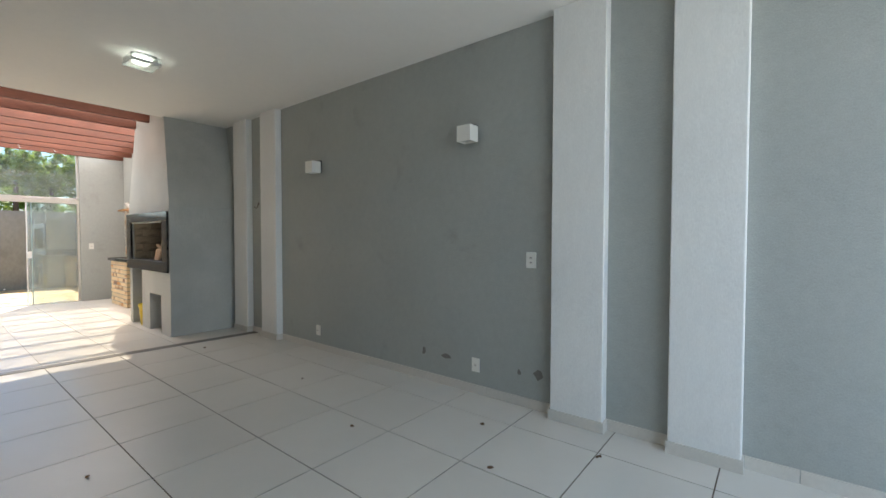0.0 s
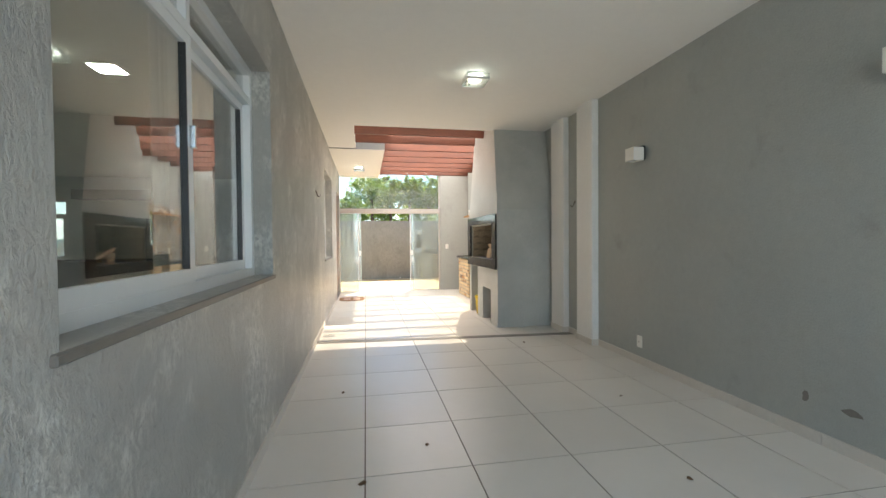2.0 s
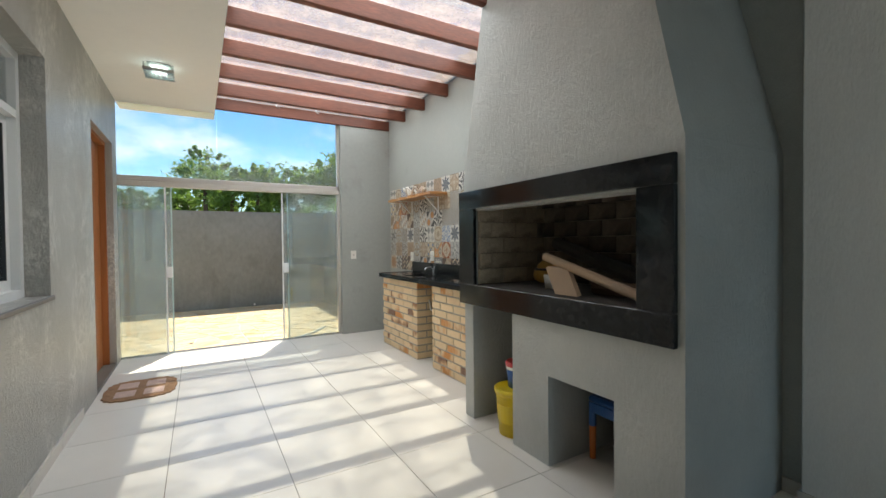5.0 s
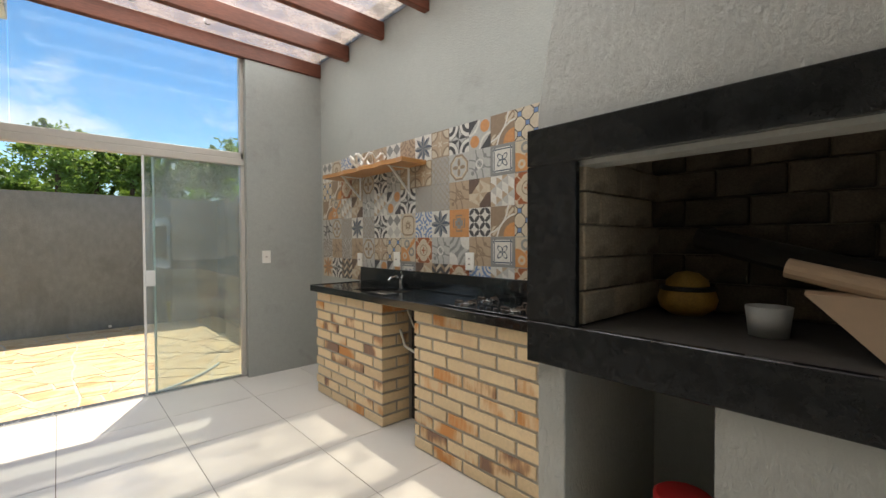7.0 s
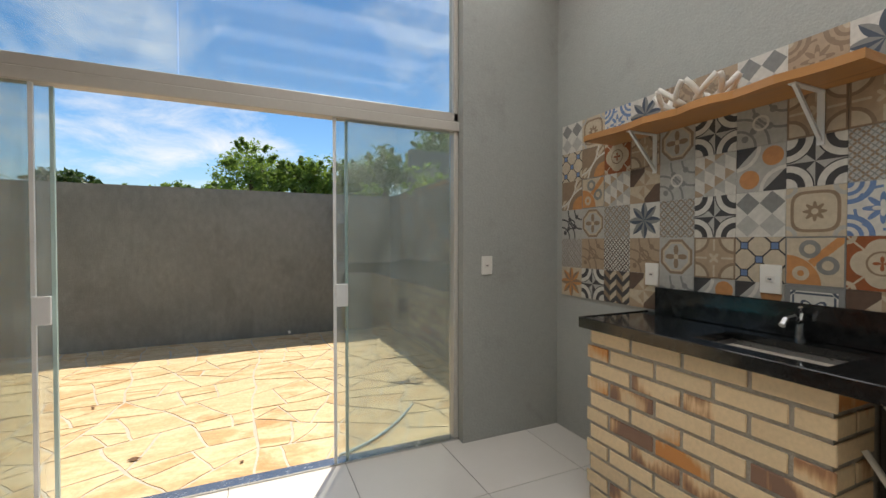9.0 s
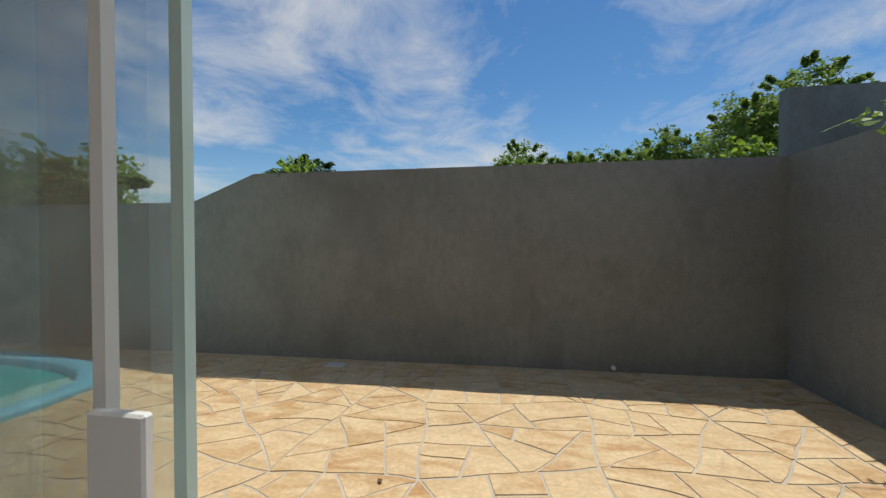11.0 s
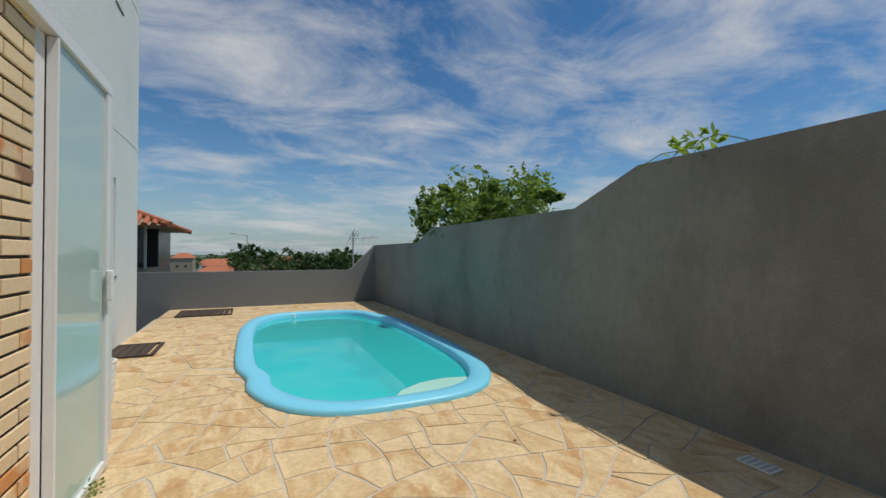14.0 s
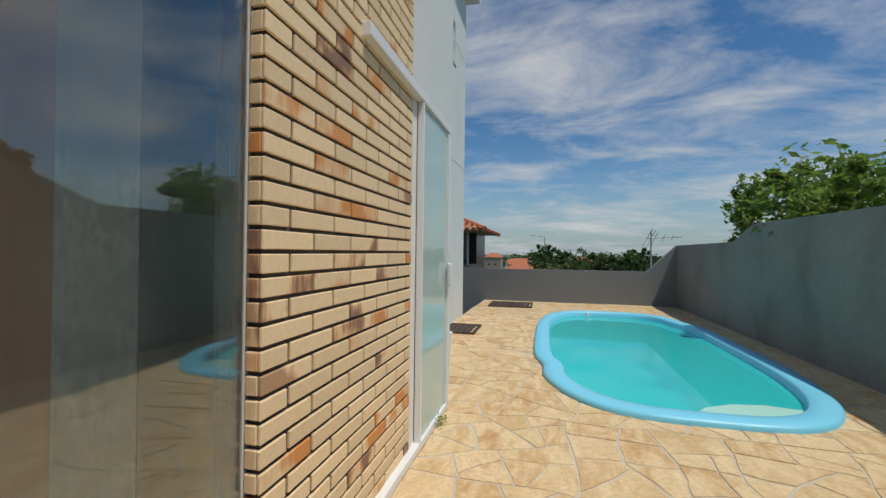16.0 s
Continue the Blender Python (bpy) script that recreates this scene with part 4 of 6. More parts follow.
for z in (0.3, 2.6):
    rows.append([bm.verts.new((-0.74 + 0.03 * math.sin(k * 1.3) + 0.01 * math.sin(k * 3.1), 3.72 + k * 0.0115, z)) for k in range(60)])
for k in range(59):
    bm.faces.new((rows[0][k], rows[0][k + 1], rows[1][k + 1], rows[1][k]))
part("cloth", bm, M_CURT, t, smooth=True)

# ---- barbecue ----
bbq = thing("barbecue", (2.5, 8.28, 0), "built-in grey plaster barbecue with black granite surround", "barbecue")
FX = 2.16
part("base", cut_wall("x", FX, RX, 7.44, 8.56, 0.0, 0.862, [(7.79, 8.24, 0.0, 0.53)]), M_CHIM, bbq, "grey combed plaster base with an opening")
part("leg", boxes((FX, 9.01, 0, RX2, 9.12, 0.86), bevel=0.004), M_CHIM, bbq)
part("hearth", boxes((FX + 0.01, 7.47, 0.862, RX2, 9.11, 1.0)), M_SOOT_SHADE, bbq, "sooty hearth floor")
part("cheek", boxes((FX, 7.44, 0.862, RX + 0.0, 7.62, 1.75)), M_CHIM, bbq)
part("cheek", boxes((FX, 8.985, 1.0, RX2, 9.12, 1.75)), M_CHIM, bbq)
part("fire_back", boxes((RX2 - 0.10, 7.62, 1.0, RX2, 8.985, 1.75)), M_SOOTM, bbq)
bm = bmesh.new()
lo = [(FX, 7.44, 1.75), (FX, 9.12, 1.75), (RX2 + 0.11, 9.12, 1.75), (RX2 + 0.11, 7.44, 1.75)]
hi = [(FX + 0.075, 7.88, 3.6), (FX + 0.075, 8.84, 3.6), (RX2 + 0.11, 8.84, 3.6), (RX2 + 0.11, 7.88, 3.6)]
a, b = [bm.verts.new(p) for p in lo], [bm.verts.new(p) for p in hi]
for i in range(4):
    bm.faces.new((a[i], a[(i + 1) % 4], b[(i + 1) % 4], b[i]))
bm.faces.new(b)
part("hood", bm, M_CHIM, bbq, "tapering grey plaster hood")
part("lintel", boxes((FX, 7.62, 1.54, FX + 0.1, 8.985, 1.75)), M_CHIM, bbq)
gx0, gx1 = FX - 0.028, FX - 0.001
part("top_bar", boxes((gx0, 7.47, 1.555, gx1, 9.15, 1.685), bevel=0.003), M_GRANITE, bbq, "polished black granite bar")
part("bottom_bar", boxes((gx0, 7.47, 0.855, gx1, 9.15, 1.002), bevel=0.003), M_GRANITE, bbq, "polished black granite bar")
part("side_bar", boxes((gx0, 7.47, 1.004, gx1, 7.65, 1.553), bevel=0.003), M_GRANITE, bbq, "polished black granite bar")
part("side_bar", boxes((gx0, 8.955, 1.004, gx1, 9.15, 1.553), bevel=0.003), M_GRANITE, bbq, "polished black granite bar")
lining = part("lining", boxes((FX + 0.03, 8.975, 1.0, RX2 - 0.1, 8.985, 1.6)), M_SOOTM, bbq)
half = mesh_of("firebrick", boxes((-0.05, -0.008, -0.0545, 0.05, 0.02, 0.0545), bevel=0.005), M_FIRE)
for r in (1, 3, 5):
    piece("firebrick", half, (2.242, 8.96, 1.06 + r * 0.114), bbq)
fb = mesh_of("firebrick", boxes((-0.008, -0.11, -0.0545, 0.02, 0.11, 0.0545), bevel=0.005), M_FIREB)
fb2 = mesh_of("firebrick", boxes((-0.11, -0.008, -0.0545, 0.11, 0.02, 0.0545), bevel=0.005), M_FIRE)
for r in range(6):
    for c in range(7):
        y = 7.72 + c * 0.226 - (0.113 if r % 2 else 0)
        if y < 9.0:
            piece("firebrick", fb, (RX2 - 0.115, y, 1.06 + r * 0.114), bbq)
    for c in range(4):
        x = 2.295 + c * 0.226 + (0.113 if r % 2 else 0)
        if x < 2.86:
            piece("firebrick", fb2, (x, 8.96, 1.06 + r * 0.114), bbq)

t = thing("cardboard_tube", (2.5, 8.12, 1.05), "brown cardboard tube lying in the firebox", "tube")
part("tube_wall", tube(bmesh.new(), [(2.34, 8.44, 1.215), (2.25, 7.66, 1.03)], 0.027, 14), M_CARD, t)
t = thing("cardboard_box", (2.4, 8.17, 1.0), "flattened cardboard box leaning in the firebox", "box")
bm = bmesh.new()
prism(bm, [(2.30, 8.40, 1.15), (2.22, 8.24, 1.005), (2.22, 8.07, 1.005), (2.30, 8.22, 1.15)], (0.03, 0.0, 0.008))
part("panel", bm, M_CARD, t)
BX, BYY = 2.70, 8.80
t = thing("wicker_basket", (BX, BYY, 1.0), "round ochre basket with a dark band in the firebox", "basket")
part("bowl", turned_form(bmesh.new(), BX, BYY, [(0.06, 1.001), (0.095, 1.025), (0.105, 1.06), (0.095, 1.095), (0.08, 1.105)]), M_OCHRE, t, smooth=True)
part("lid", turned_form(bmesh.new(), BX, BYY, [(0.078, 1.106), (0.072, 1.135), (0.04, 1.162), (0.0005, 1.17)]), M_OCHRE, t, smooth=True)
part("band", turned_form(bmesh.new(), BX, BYY, [(0.092, 1.092), (0.097, 1.098), (0.092, 1.11), (0.08, 1.112)]), M_DARKP, t, "dark band")
t = thing("steel_cup", (2.46, 8.47, 1.0), "dull grey metal cup on the hearth", "cup")
part("cup_wall", turned_form(bmesh.new(), 2.46, 8.50, [(0.05, 1.001), (0.06, 1.09), (0.056, 1.09), (0.046, 1.01)]), M_FRAME, t, smooth=True)
t = thing("firewood_log", (2.72, 8.3, 1.0), "blackened log leaning in the firebox", "log", "firewood")
part("bark", tube(bmesh.new(), [(2.78, 8.78, 1.30), (2.66, 8.3, 1.18), (2.55, 7.72, 1.05)], 0.045, 10, 0.055), M_SOOT_SHADE, t)
t = thing("firewood_log", (2.5, 7.82, 1.0), "brown log in the firebox", "log", "firewood")
part("bark", tube(bmesh.new(), [(2.42, 8.12, 1.04), (2.44, 7.82, 1.045), (2.45, 7.68, 1.04)], 0.04, 10), M_BARK, t)

t = thing("bucket", (2.30, 8.72, 0), "yellow plastic bucket with a lid under the barbecue", "bucket")
bx, by = 2.28, 8.69
part("tub", turned_form(bmesh.new(), bx, by, [(0.105, 0.0), (0.125, 0.27), (0.131, 0.272), (0.131, 0.285), (0.125, 0.286)]), M_YELLOW, t, smooth=True)
part("lid", turned_form(bmesh.new(), bx, by, [(0.136, 0.284), (0.138, 0.31), (0.128, 0.318), (0.12, 0.312), (0.0005, 0.312)]), M_YELLOW, t, smooth=True)
part("printed_label", turned_form(bmesh.new(), bx, by, [(0.1135, 0.09), (0.122, 0.21)], 24), M_YELLOW, t)
t = thing("paint_tub", (2.33, 8.71, 0.313), "blue plastic tub with a red and white lid on a bucket", "bucket")
part("tub", turned_form(bmesh.new(), 2.31, 8.68, [(0.07, 0.314), (0.082, 0.44)]), M_BLUE, t, smooth=True)
part("rim", turned_form(bmesh.new(), 2.31, 8.68, [(0.085, 0.44), (0.087, 0.462)]), M_PLASTIC, t, "white rim")
part("lid", turned_form(bmesh.new(), 2.31, 8.68, [(0.089, 0.462), (0.089, 0.485), (0.08, 0.492), (0.0005, 0.49)]), M_RED, t, "red lid")

t = thing("stool", (2.5, 8.02, 0), "small blue plastic stool with orange legs stored under the barbecue", "stool")
part("seat", boxes((2.44, 7.82, 0.34, 2.78, 8.2, 0.38), bevel=0.015), M_BLUE, t)
part("apron", boxes((2.445, 7.85, 0.28, 2.465, 8.17, 0.34), bevel=0.004), M_BLUE, t)
for x, y in ((2.46, 7.845), (2.46, 8.175), (2.76, 7.845), (2.76, 8.175)):
    leg = part("leg", tube(bmesh.new(), [(x, y, 0.0), (x, y, 0.2)], 0.018, 10, 0.02), M_ORANGE, t, "orange leg")
    part("leg_socket", tube(bmesh.new(), [(x, y, 0.2), (x, y, 0.34)], 0.022, 10), M_BLUE, t)

# ---- counter ----
LIFT = 0.035
t = thing("counter_top", (2.7, 10.3, 0.85), "polished black granite counter with a sink cut-out", "counter")
CX = 2.47
part("slab", merged(boxes((CX, 9.125, 0.85, 2.56, 10.68, 0.88), (2.56, 9.125, 0.85, 2.82, 10.68, 0.88), (2.82, 9.125, 0.85, RX2, 10.68, 0.88), (CX, 11.12, 0.85, 2.56, 11.63, 0.88), (2.56, 11.12, 0.85, 2.82, 11.63, 0.88), (2.82, 11.12, 0.85, RX2, 11.63, 0.88), (CX, 10.68, 0.85, 2.56, 11.12, 0.88), (2.82, 10.68, 0.85, RX2, 11.12, 0.88))), M_GRANITE, t)
part("front_edge", boxes((CX - 0.012, 9.125, 0.832, CX - 0.001, 11.645, 0.885), bevel=0.003), M_GRANITE, t)
part("end_edge", boxes((CX, 11.632, 0.832, RX2 - 0.001, 11.645, 0.885), bevel=0.003), M_GRANITE, t)
part("upstand", boxes((RX2 - 0.032, 9.125, 0.881, RX2 - 0.013, 11.57, 1.02), bevel=0.003), M_GRANITE, t)
t.location.z += LIFT
t = thing("sink", (2.69, 10.9, 0.85), "stainless steel sink under the counter", "sink")
part("bowl", boxes((2.56, 10.68, 0.72, 2.565, 11.12, 0.849), (2.815, 10.68, 0.72, 2.82, 11.12, 0.849), (2.565, 10.68, 0.72, 2.815, 10.685, 0.849), (2.565, 11.115, 0.72, 2.815, 11.12, 0.849), (2.56, 10.68, 0.715, 2.82, 11.12, 0.72)), M_STEELD, t)
part("overflow", boxes((2.812, 10.86, 0.80, 2.8149, 10.92, 0.815)), M_DARKP, t)
t.location.z += LIFT
t = thing("tap", (2.87, 10.9, 0.88), "small chrome sink tap", "tap")
part("body", tube(bmesh.new(), [(2.87, 10.9, 0.88), (2.87, 10.9, 0.95)], 0.016, 12), M_STEEL, t)
part("spout", tube(bmesh.new(), [(2.87, 10.9, 0.945), (2.83, 10.9, 0.975), (2.77, 10.9, 0.97), (2.75, 10.9, 0.95)], 0.011, 10), M_STEEL, t)
part("lever", tube(bmesh.new(), [(2.87, 10.9, 0.95), (2.885, 10.9, 0.985), (2.87, 10.9, 1.01)], 0.008, 8), M_STEEL, t)
t.location.z += LIFT
t = thing("cooktop", (2.68, 9.75, 0.88), "black glass gas cooktop with four burners", "cooktop")
part("glass_plate", boxes((2.52, 9.42, 0.881, 2.87, 10.10, 0.889), bevel=0.003), M_GRANITE, t)
for x, y in ((2.60, 9.58), (2.60, 9.92), (2.79, 9.58), (2.79, 9.92)):
    br = part("burner", turned_form(bmesh.new(), x, y, [(0.045, 0.889), (0.045, 0.897), (0.035, 0.901), (0.035, 0.903), (0.0005, 0.904)], 18), M_STEEL, t, "steel burner cap")
    bm = bmesh.new()
    for k in range(4):
        c, s = math.cos(k * math.pi / 2), math.sin(k * math.pi / 2)
        tube(bm, [(x + c * 0.085, y + s * 0.085, 0.89), (x + c * 0.08, y + s * 0.08, 0.907), (x + c * 0.025, y + s * 0.025, 0.907)], 0.004, 6)
    part("grate", bm, M_IRON, br, "black iron pan support")
for k in range(4):
    part("knob", turned_form(bmesh.new(), 2.545, 9.60 + k * 0.05, [(0.015, 0.889), (0.013, 0.905), (0.0005, 0.906)], 12), M_DARKP, t)
t.location.z += LIFT
# black sheet added as the shade inside the gap between the bases
t = thing("recess_panel", (2.9, 10.45, 0), "black sheet put in as shade in the gap under the counter", "panel")
part("board", boxes((2.76, 10.281, 0.0, 2.775, 10.629, 0.88)), M_SOOT_SHADE, t)
t = thing("waste_hose", (2.75, 10.45, 0.5), "grey ribbed waste pipe hanging under the counter", "pipe")
part("pipe", tube(bmesh.new(), [(2.66, 10.63, 0.66), (2.64, 10.55, 0.56), (2.66, 10.46, 0.53), (2.70, 10.38, 0.56), (2.76, 10.33, 0.57)], 0.010, 10), M_PLASTIC, t)
t = thing("water_hose", (2.8, 10.45, 0.6), "thin white water hose hanging under the counter", "hose")
part("hose", tube(bmesh.new(), [(2.70, 10.6, 0.80), (2.69, 10.52, 0.70), (2.70, 10.44, 0.65), (2.755, 10.38, 0.64)], 0.006, 8), M_PLASTIC, t)

# ---- shelf and bowl ----
t = thing("wall_shelf", (2.83, 11.35, 1.85), "varnished live-edge wooden shelf on white brackets", "shelf")
bm = bmesh.new()
front = [(2.70 + 0.012 * math.sin(k * 1.7) + 0.006 * math.sin(k * 4.1), 10.66 + k * 0.081, 1.865) for k in range(16)]
prism(bm, [(RX2 - 0.012, 10.66, 1.865), *front, (RX2 - 0.012, 11.875, 1.865)], (0, 0, 0.032))
part("board", bm, M_SHELF, t)
for y in (10.87, 11.59):
    br = part("bracket", boxes((RX2 - 0.016, y - 0.012, 1.66, RX2 - 0.012, y + 0.012, 1.864), (2.73, y - 0.012, 1.859, RX2 - 0.016, y + 0.012, 1.8645)), M_ALU, t, "white steel bracket")
    bm = bmesh.new()
    prism(bm, [(RX2 - 0.016, y - 0.006, 1.67), (RX2 - 0.016, y - 0.006, 1.69), (2.76, y - 0.006, 1.859), (2.74, y - 0.006, 1.859)], (0, 0.012, 0))
    part("brace", bm, M_ALU, br)
t = thing("openwork_bowl", (2.82, 11.36, 1.9), "white openwork ceramic bowl on the shelf", "bowl")
for k in range(16):
    a0 = k * math.pi / 8
    pts = []
    for j in range(6):
        f = j / 5
        r, a1 = 0.05 + 0.075 * f ** 0.6, a0 + (0.55 if k % 2 else -0.55) * f
        pts.append((2.82 + r * math.cos(a1), 11.36 + r * 1.5 * math.sin(a1), 1.905 + 0.10 * f))
    part("strand", tube(bmesh.new(), pts, 0.013, 7), M_CERAM, t, smooth=True)
part("foot", turned_form(bmesh.new(), 2.82, 11.36, [(0.05, 1.898), (0.06, 1.908), (0.0005, 1.91)], 20), M_CERAM, t)
t.location.y -= 0.06

# ---- mat, drains, litter ----
t = thing("door_mat", (-0.06, 11.13, 0), "brown and pink crocheted mat lying on the tiles", "mat")
bm = bmesh.new()
pts = []
for k in range(72):
    a0 = 2 * math.pi * k / 72
    sx, sy = 0.27 * (1 + 0.03 * math.cos(a0 * 18)), 0.30 * (1 + 0.03 * math.cos(a0 * 18))
    c, s = math.cos(a0), math.sin(a0)
    pts.append((-0.06 + sx * math.copysign(abs(c) ** 0.55, c), 11.13 + sy * math.copysign(abs(s) ** 0.55, s), 0.001))
prism(bm, pts, (0, 0, 0.01))
part("ground_cloth", bm, M_MAT, t)
for i in range(2):
    for j in range(2):
        x, y = -0.165 + i * 0.21, 11.00 + j * 0.25
        part("patch", boxes((x - 0.075, y - 0.085, 0.0112, x + 0.075, y + 0.085, 0.016), bevel=0.004), M_MATP, t, "pale pink square")
t = thing("floor_drain", (-0.26, 7.47, 0), "round steel floor drain in a square frame", "drain")
part("frame", boxes((-0.335, 7.395, 0.0005, -0.185, 7.545, 0.004)), M_FRAME, t)
part("grate", turned_form(bmesh.new(), -0.26, 7.47, [(0.06, 0.0042), (0.06, 0.006), (0.055, 0.0068)], 24), M_PLASTIC, t, "pale round grate")
for k in range(6):
    part("slot", boxes((-0.26 - 0.045 + 0.008 * abs(k - 2.5), 7.44 + k * 0.012, 0.0069, -0.26 + 0.045 - 0.008 * abs(k - 2.5), 7.445 + k * 0.012, 0.0073)), M_DARKP, t)
rng = random.Random(4)
for x, y in ((0.62, 3.9), (0.05, 4.95), (0.22, 3.55), (1.95, 3.25), (2.3, 4.4), (2.55, 2.55), (1.75, 2.05), (2.1, 2.2), (2.62, 1.75), (2.2, 6.3)):
    bm = bmesh.new()
    a0 = rng.uniform(0, 6)
    n = 8
    s = rng.uniform(0.011, 0.022)
    y += 0.2
    top = [bm.verts.new((x + s * math.cos(a0 + k * 0.785) * (1.5 if k % 4 == 0 else 0.8 + 0.3 * rng.random()), y + s * math.sin(a0 + k * 0.785) * (0.9 + 0.3 * rng.random()), 0.003 + 0.012 * rng.random())) for k in range(n)]
    bm.faces.new(top)
    solo("dry_leaf", bm, M_LEAFD, "small dry brown leaf on the floor tiles", "leaf", "fallen leaves")

# ---- glass front ----
gl = thing("glass_front", (0.9, GY, 0), "frameless glass sliding doors with fixed glass above", "glass door", kind="structure")
part("header_rail", boxes((-0.63, GY - 0.035, 2.005, 2.19, GY + 0.05, 2.065), bevel=0.004), M_BEIGE, gl, "beige aluminium rail")
part("upper_rail", boxes((-0.63, GY - 0.02, 2.067, 2.19, GY + 0.04, 2.125), bevel=0.004), M_BEIGE, gl, "beige aluminium rail")
part("floor_rail", boxes((-0.63, GY - 0.03, 0.001, 2.19, GY + 0.05, 0.012)), M_STEEL, gl)
part("jamb", boxes((2.158, GY - 0.02, 0.0, 2.19, GY + 0.045, 3.06), bevel=0.003), M_BEIGE, gl)
part("jamb", boxes((-0.654, GY + 0.024, 0.0, -0.646, GY + 0.04, 2.96), bevel=0.003), M_BEIGE, gl)
for x0, x1, y, edge in ((-0.645, 0.135, GY + 0.03, 1), (-0.60, 0.075, GY - 0.01, 1), (1.475, 2.155, GY + 0.03, 0), (1.40, 2.13, GY - 0.01, 0)):
    s = part("sliding_pane", boxes((x0, y - 0.004, 0.013, x1, y + 0.004, 2.004)), M_GLASS, gl, "clear glass pane")
    e = x1 if edge else x0
    part("edge_profile", boxes((e - 0.008, y - 0.008, 0.013, e + 0.008, y + 0.008, 2.004)), M_ALU if y < GY else M_FROST, s)
for x in (0.105, 1.437):
    part("lock_plate", boxes((x - 0.035, GY - 0.03, 0.92, x + 0.035, GY - 0.016, 1.05), bevel=0.003), M_ALU, gl, "pale metal lock plate")
# added dark sheet that shades the pale wall end seen through the panes
part("cover_strip", boxes((-0.60, GY - 0.029, 0.0, LX, GY - 0.024, 2.96)), M_ROOMD, gl, "dark sheet put in as shade on the wall end")
part("upper_pane", boxes((-0.61, GY + 0.004, 2.126, 0.632, GY + 0.012, 2.96)), M_GLASSU, gl, "clear fixed glass")
part("upper_pane", boxes((0.640, GY + 0.004, 2.126, 2.156, GY + 0.012, 3.06)), M_GLASSU, gl, "clear fixed glass")

# ---- patio ----
bm = bmesh.new()
prof = [(3.2, -0.4), (3.2, 2.0), (-2.40, 2.0), (-3.18, 1.70), (-6.94, 1.70), (-7.65, 1.445), (EX - 0.15, 1.435), (EX - 0.15, -0.4)]
prism(bm, [(x, BY, z) for x, z in prof], (0, 0.15, 0))
solo("wall_yard_back", bm, M_YARD, "long weathered grey yard wall with a stepped top", "wall", kind="structure")
solo("wall_yard_side", boxes((2.95, GY + 0.12, -0.4, 3.10, BY - 0.001, 2.0)), M_YARD, "weathered grey yard wall", "wall", kind="structure")
bm = bmesh.new()
prism(bm, [(EX, 9.0, -3.3), (EX, 9.0, 0.79), (EX, 15.74, 0.79), (EX, BY - 0.001, 1.43), (EX, BY - 0.001, -3.3)], (-0.15, 0, 0))
solo("wall_yard_end", bm, M_YARDE, "low grey yard wall that steps up at the corner", "wall", kind="structure")

# house outside
solo("house_wall", cut_wall("y", HY - 0.15, HY, HX0, -3.31, -0.3, 6.3, [HWIN, KWIN, (-6.95, -6.2, 4.55, 5.3)]), M_HOUSE, "pale rendered house wall", "wall", kind="structure")
solo("house_wall_side", boxes((HX0, 0.9, -3.3, HX0 + 0.15, HY - 0.15, 6.3)), M_HOUSE, "pale rendered house wall", "wall", kind="structure")
solo("house_roof", boxes((HX0 - 0.2, 0.8, 6.3, LX - 0.01, HY + 0.25, 6.45)), M_HOUSE, "flat pale roof slab of the house", "roof", kind="structure")
solo("house_block", cut_wall("y", 12.40, 12.50, -3.40, -0.655, -0.3, 6.3, [(-2.90, -2.10, 0.0, 2.2)]), M_HOUSE, "pale rendered wall over the side door", "wall", kind="structure")
solo("house_block_side", boxes((-3.40, HY, -0.3, -3.30, 12.40, 6.3)), M_HOUSE, "pale rendered wall return", "wall", kind="structure")
for z in (2.86, 5.0):
    solo("render_groove", boxes((HX0 - 0.005, HY, z - 0.012, -3.401, HY + 0.006, z + 0.012)), M_ALU, "thin white band on the house wall", "trim", kind="structure")
sash_window("window_3", "y", HY, 0.06, *HWIN, "white sliding window in the pale house wall", True, 0.25)
sash_window("window_5", "y", HY, 0.06, *KWIN, "white window over the kitchen counter", True)
sash_window("window_4", "y", HY, 0.06, -6.95, -6.2, 4.55, 5.3, "white tilting window high in the house wall", True)
dr = thing("door_2", (-2.4, 12.6, 0), "frosted green glass sliding door in a white frame", "door", kind="structure")
part("top_rail", boxes((-2.95, 12.525, 2.17, -1.32, 12.60, 2.235), bevel=0.004), M_ALU, dr, "white sliding rail")
part("jamb", boxes((-2.15, 12.50, 0.0, -2.056, 12.555, 2.17), bevel=0.003), M_WHITE, dr, "white rendered jamb")
part("door_stile", boxes((-2.925, 12.555, 0.02, -2.865, 12.60, 2.165), bevel=0.003), M_ALU, dr)
part("door_stile", boxes((-2.17, 12.557, 0.02, -2.152, 12.60, 2.165), bevel=0.003), M_ALU, dr)
part("frosted_pane", boxes((-2.865, 12.572, 0.02, -2.17, 12.582, 2.165)), M_FROST, dr, "frosted green glass")
part("lower_rail", boxes((-2.93, 12.502, -0.03, -0.68, 12.60, 0.018), bevel=0.003), M_ALU, dr)
part("door_handle", boxes((-2.875, 12.60, 0.95, -2.84, 12.635, 1.13), bevel=0.008), M_ALU, dr, "white pull handle")

# pool
PCX, PCY, PHX, PHY = -6.05, 14.575, 2.98, 1.365


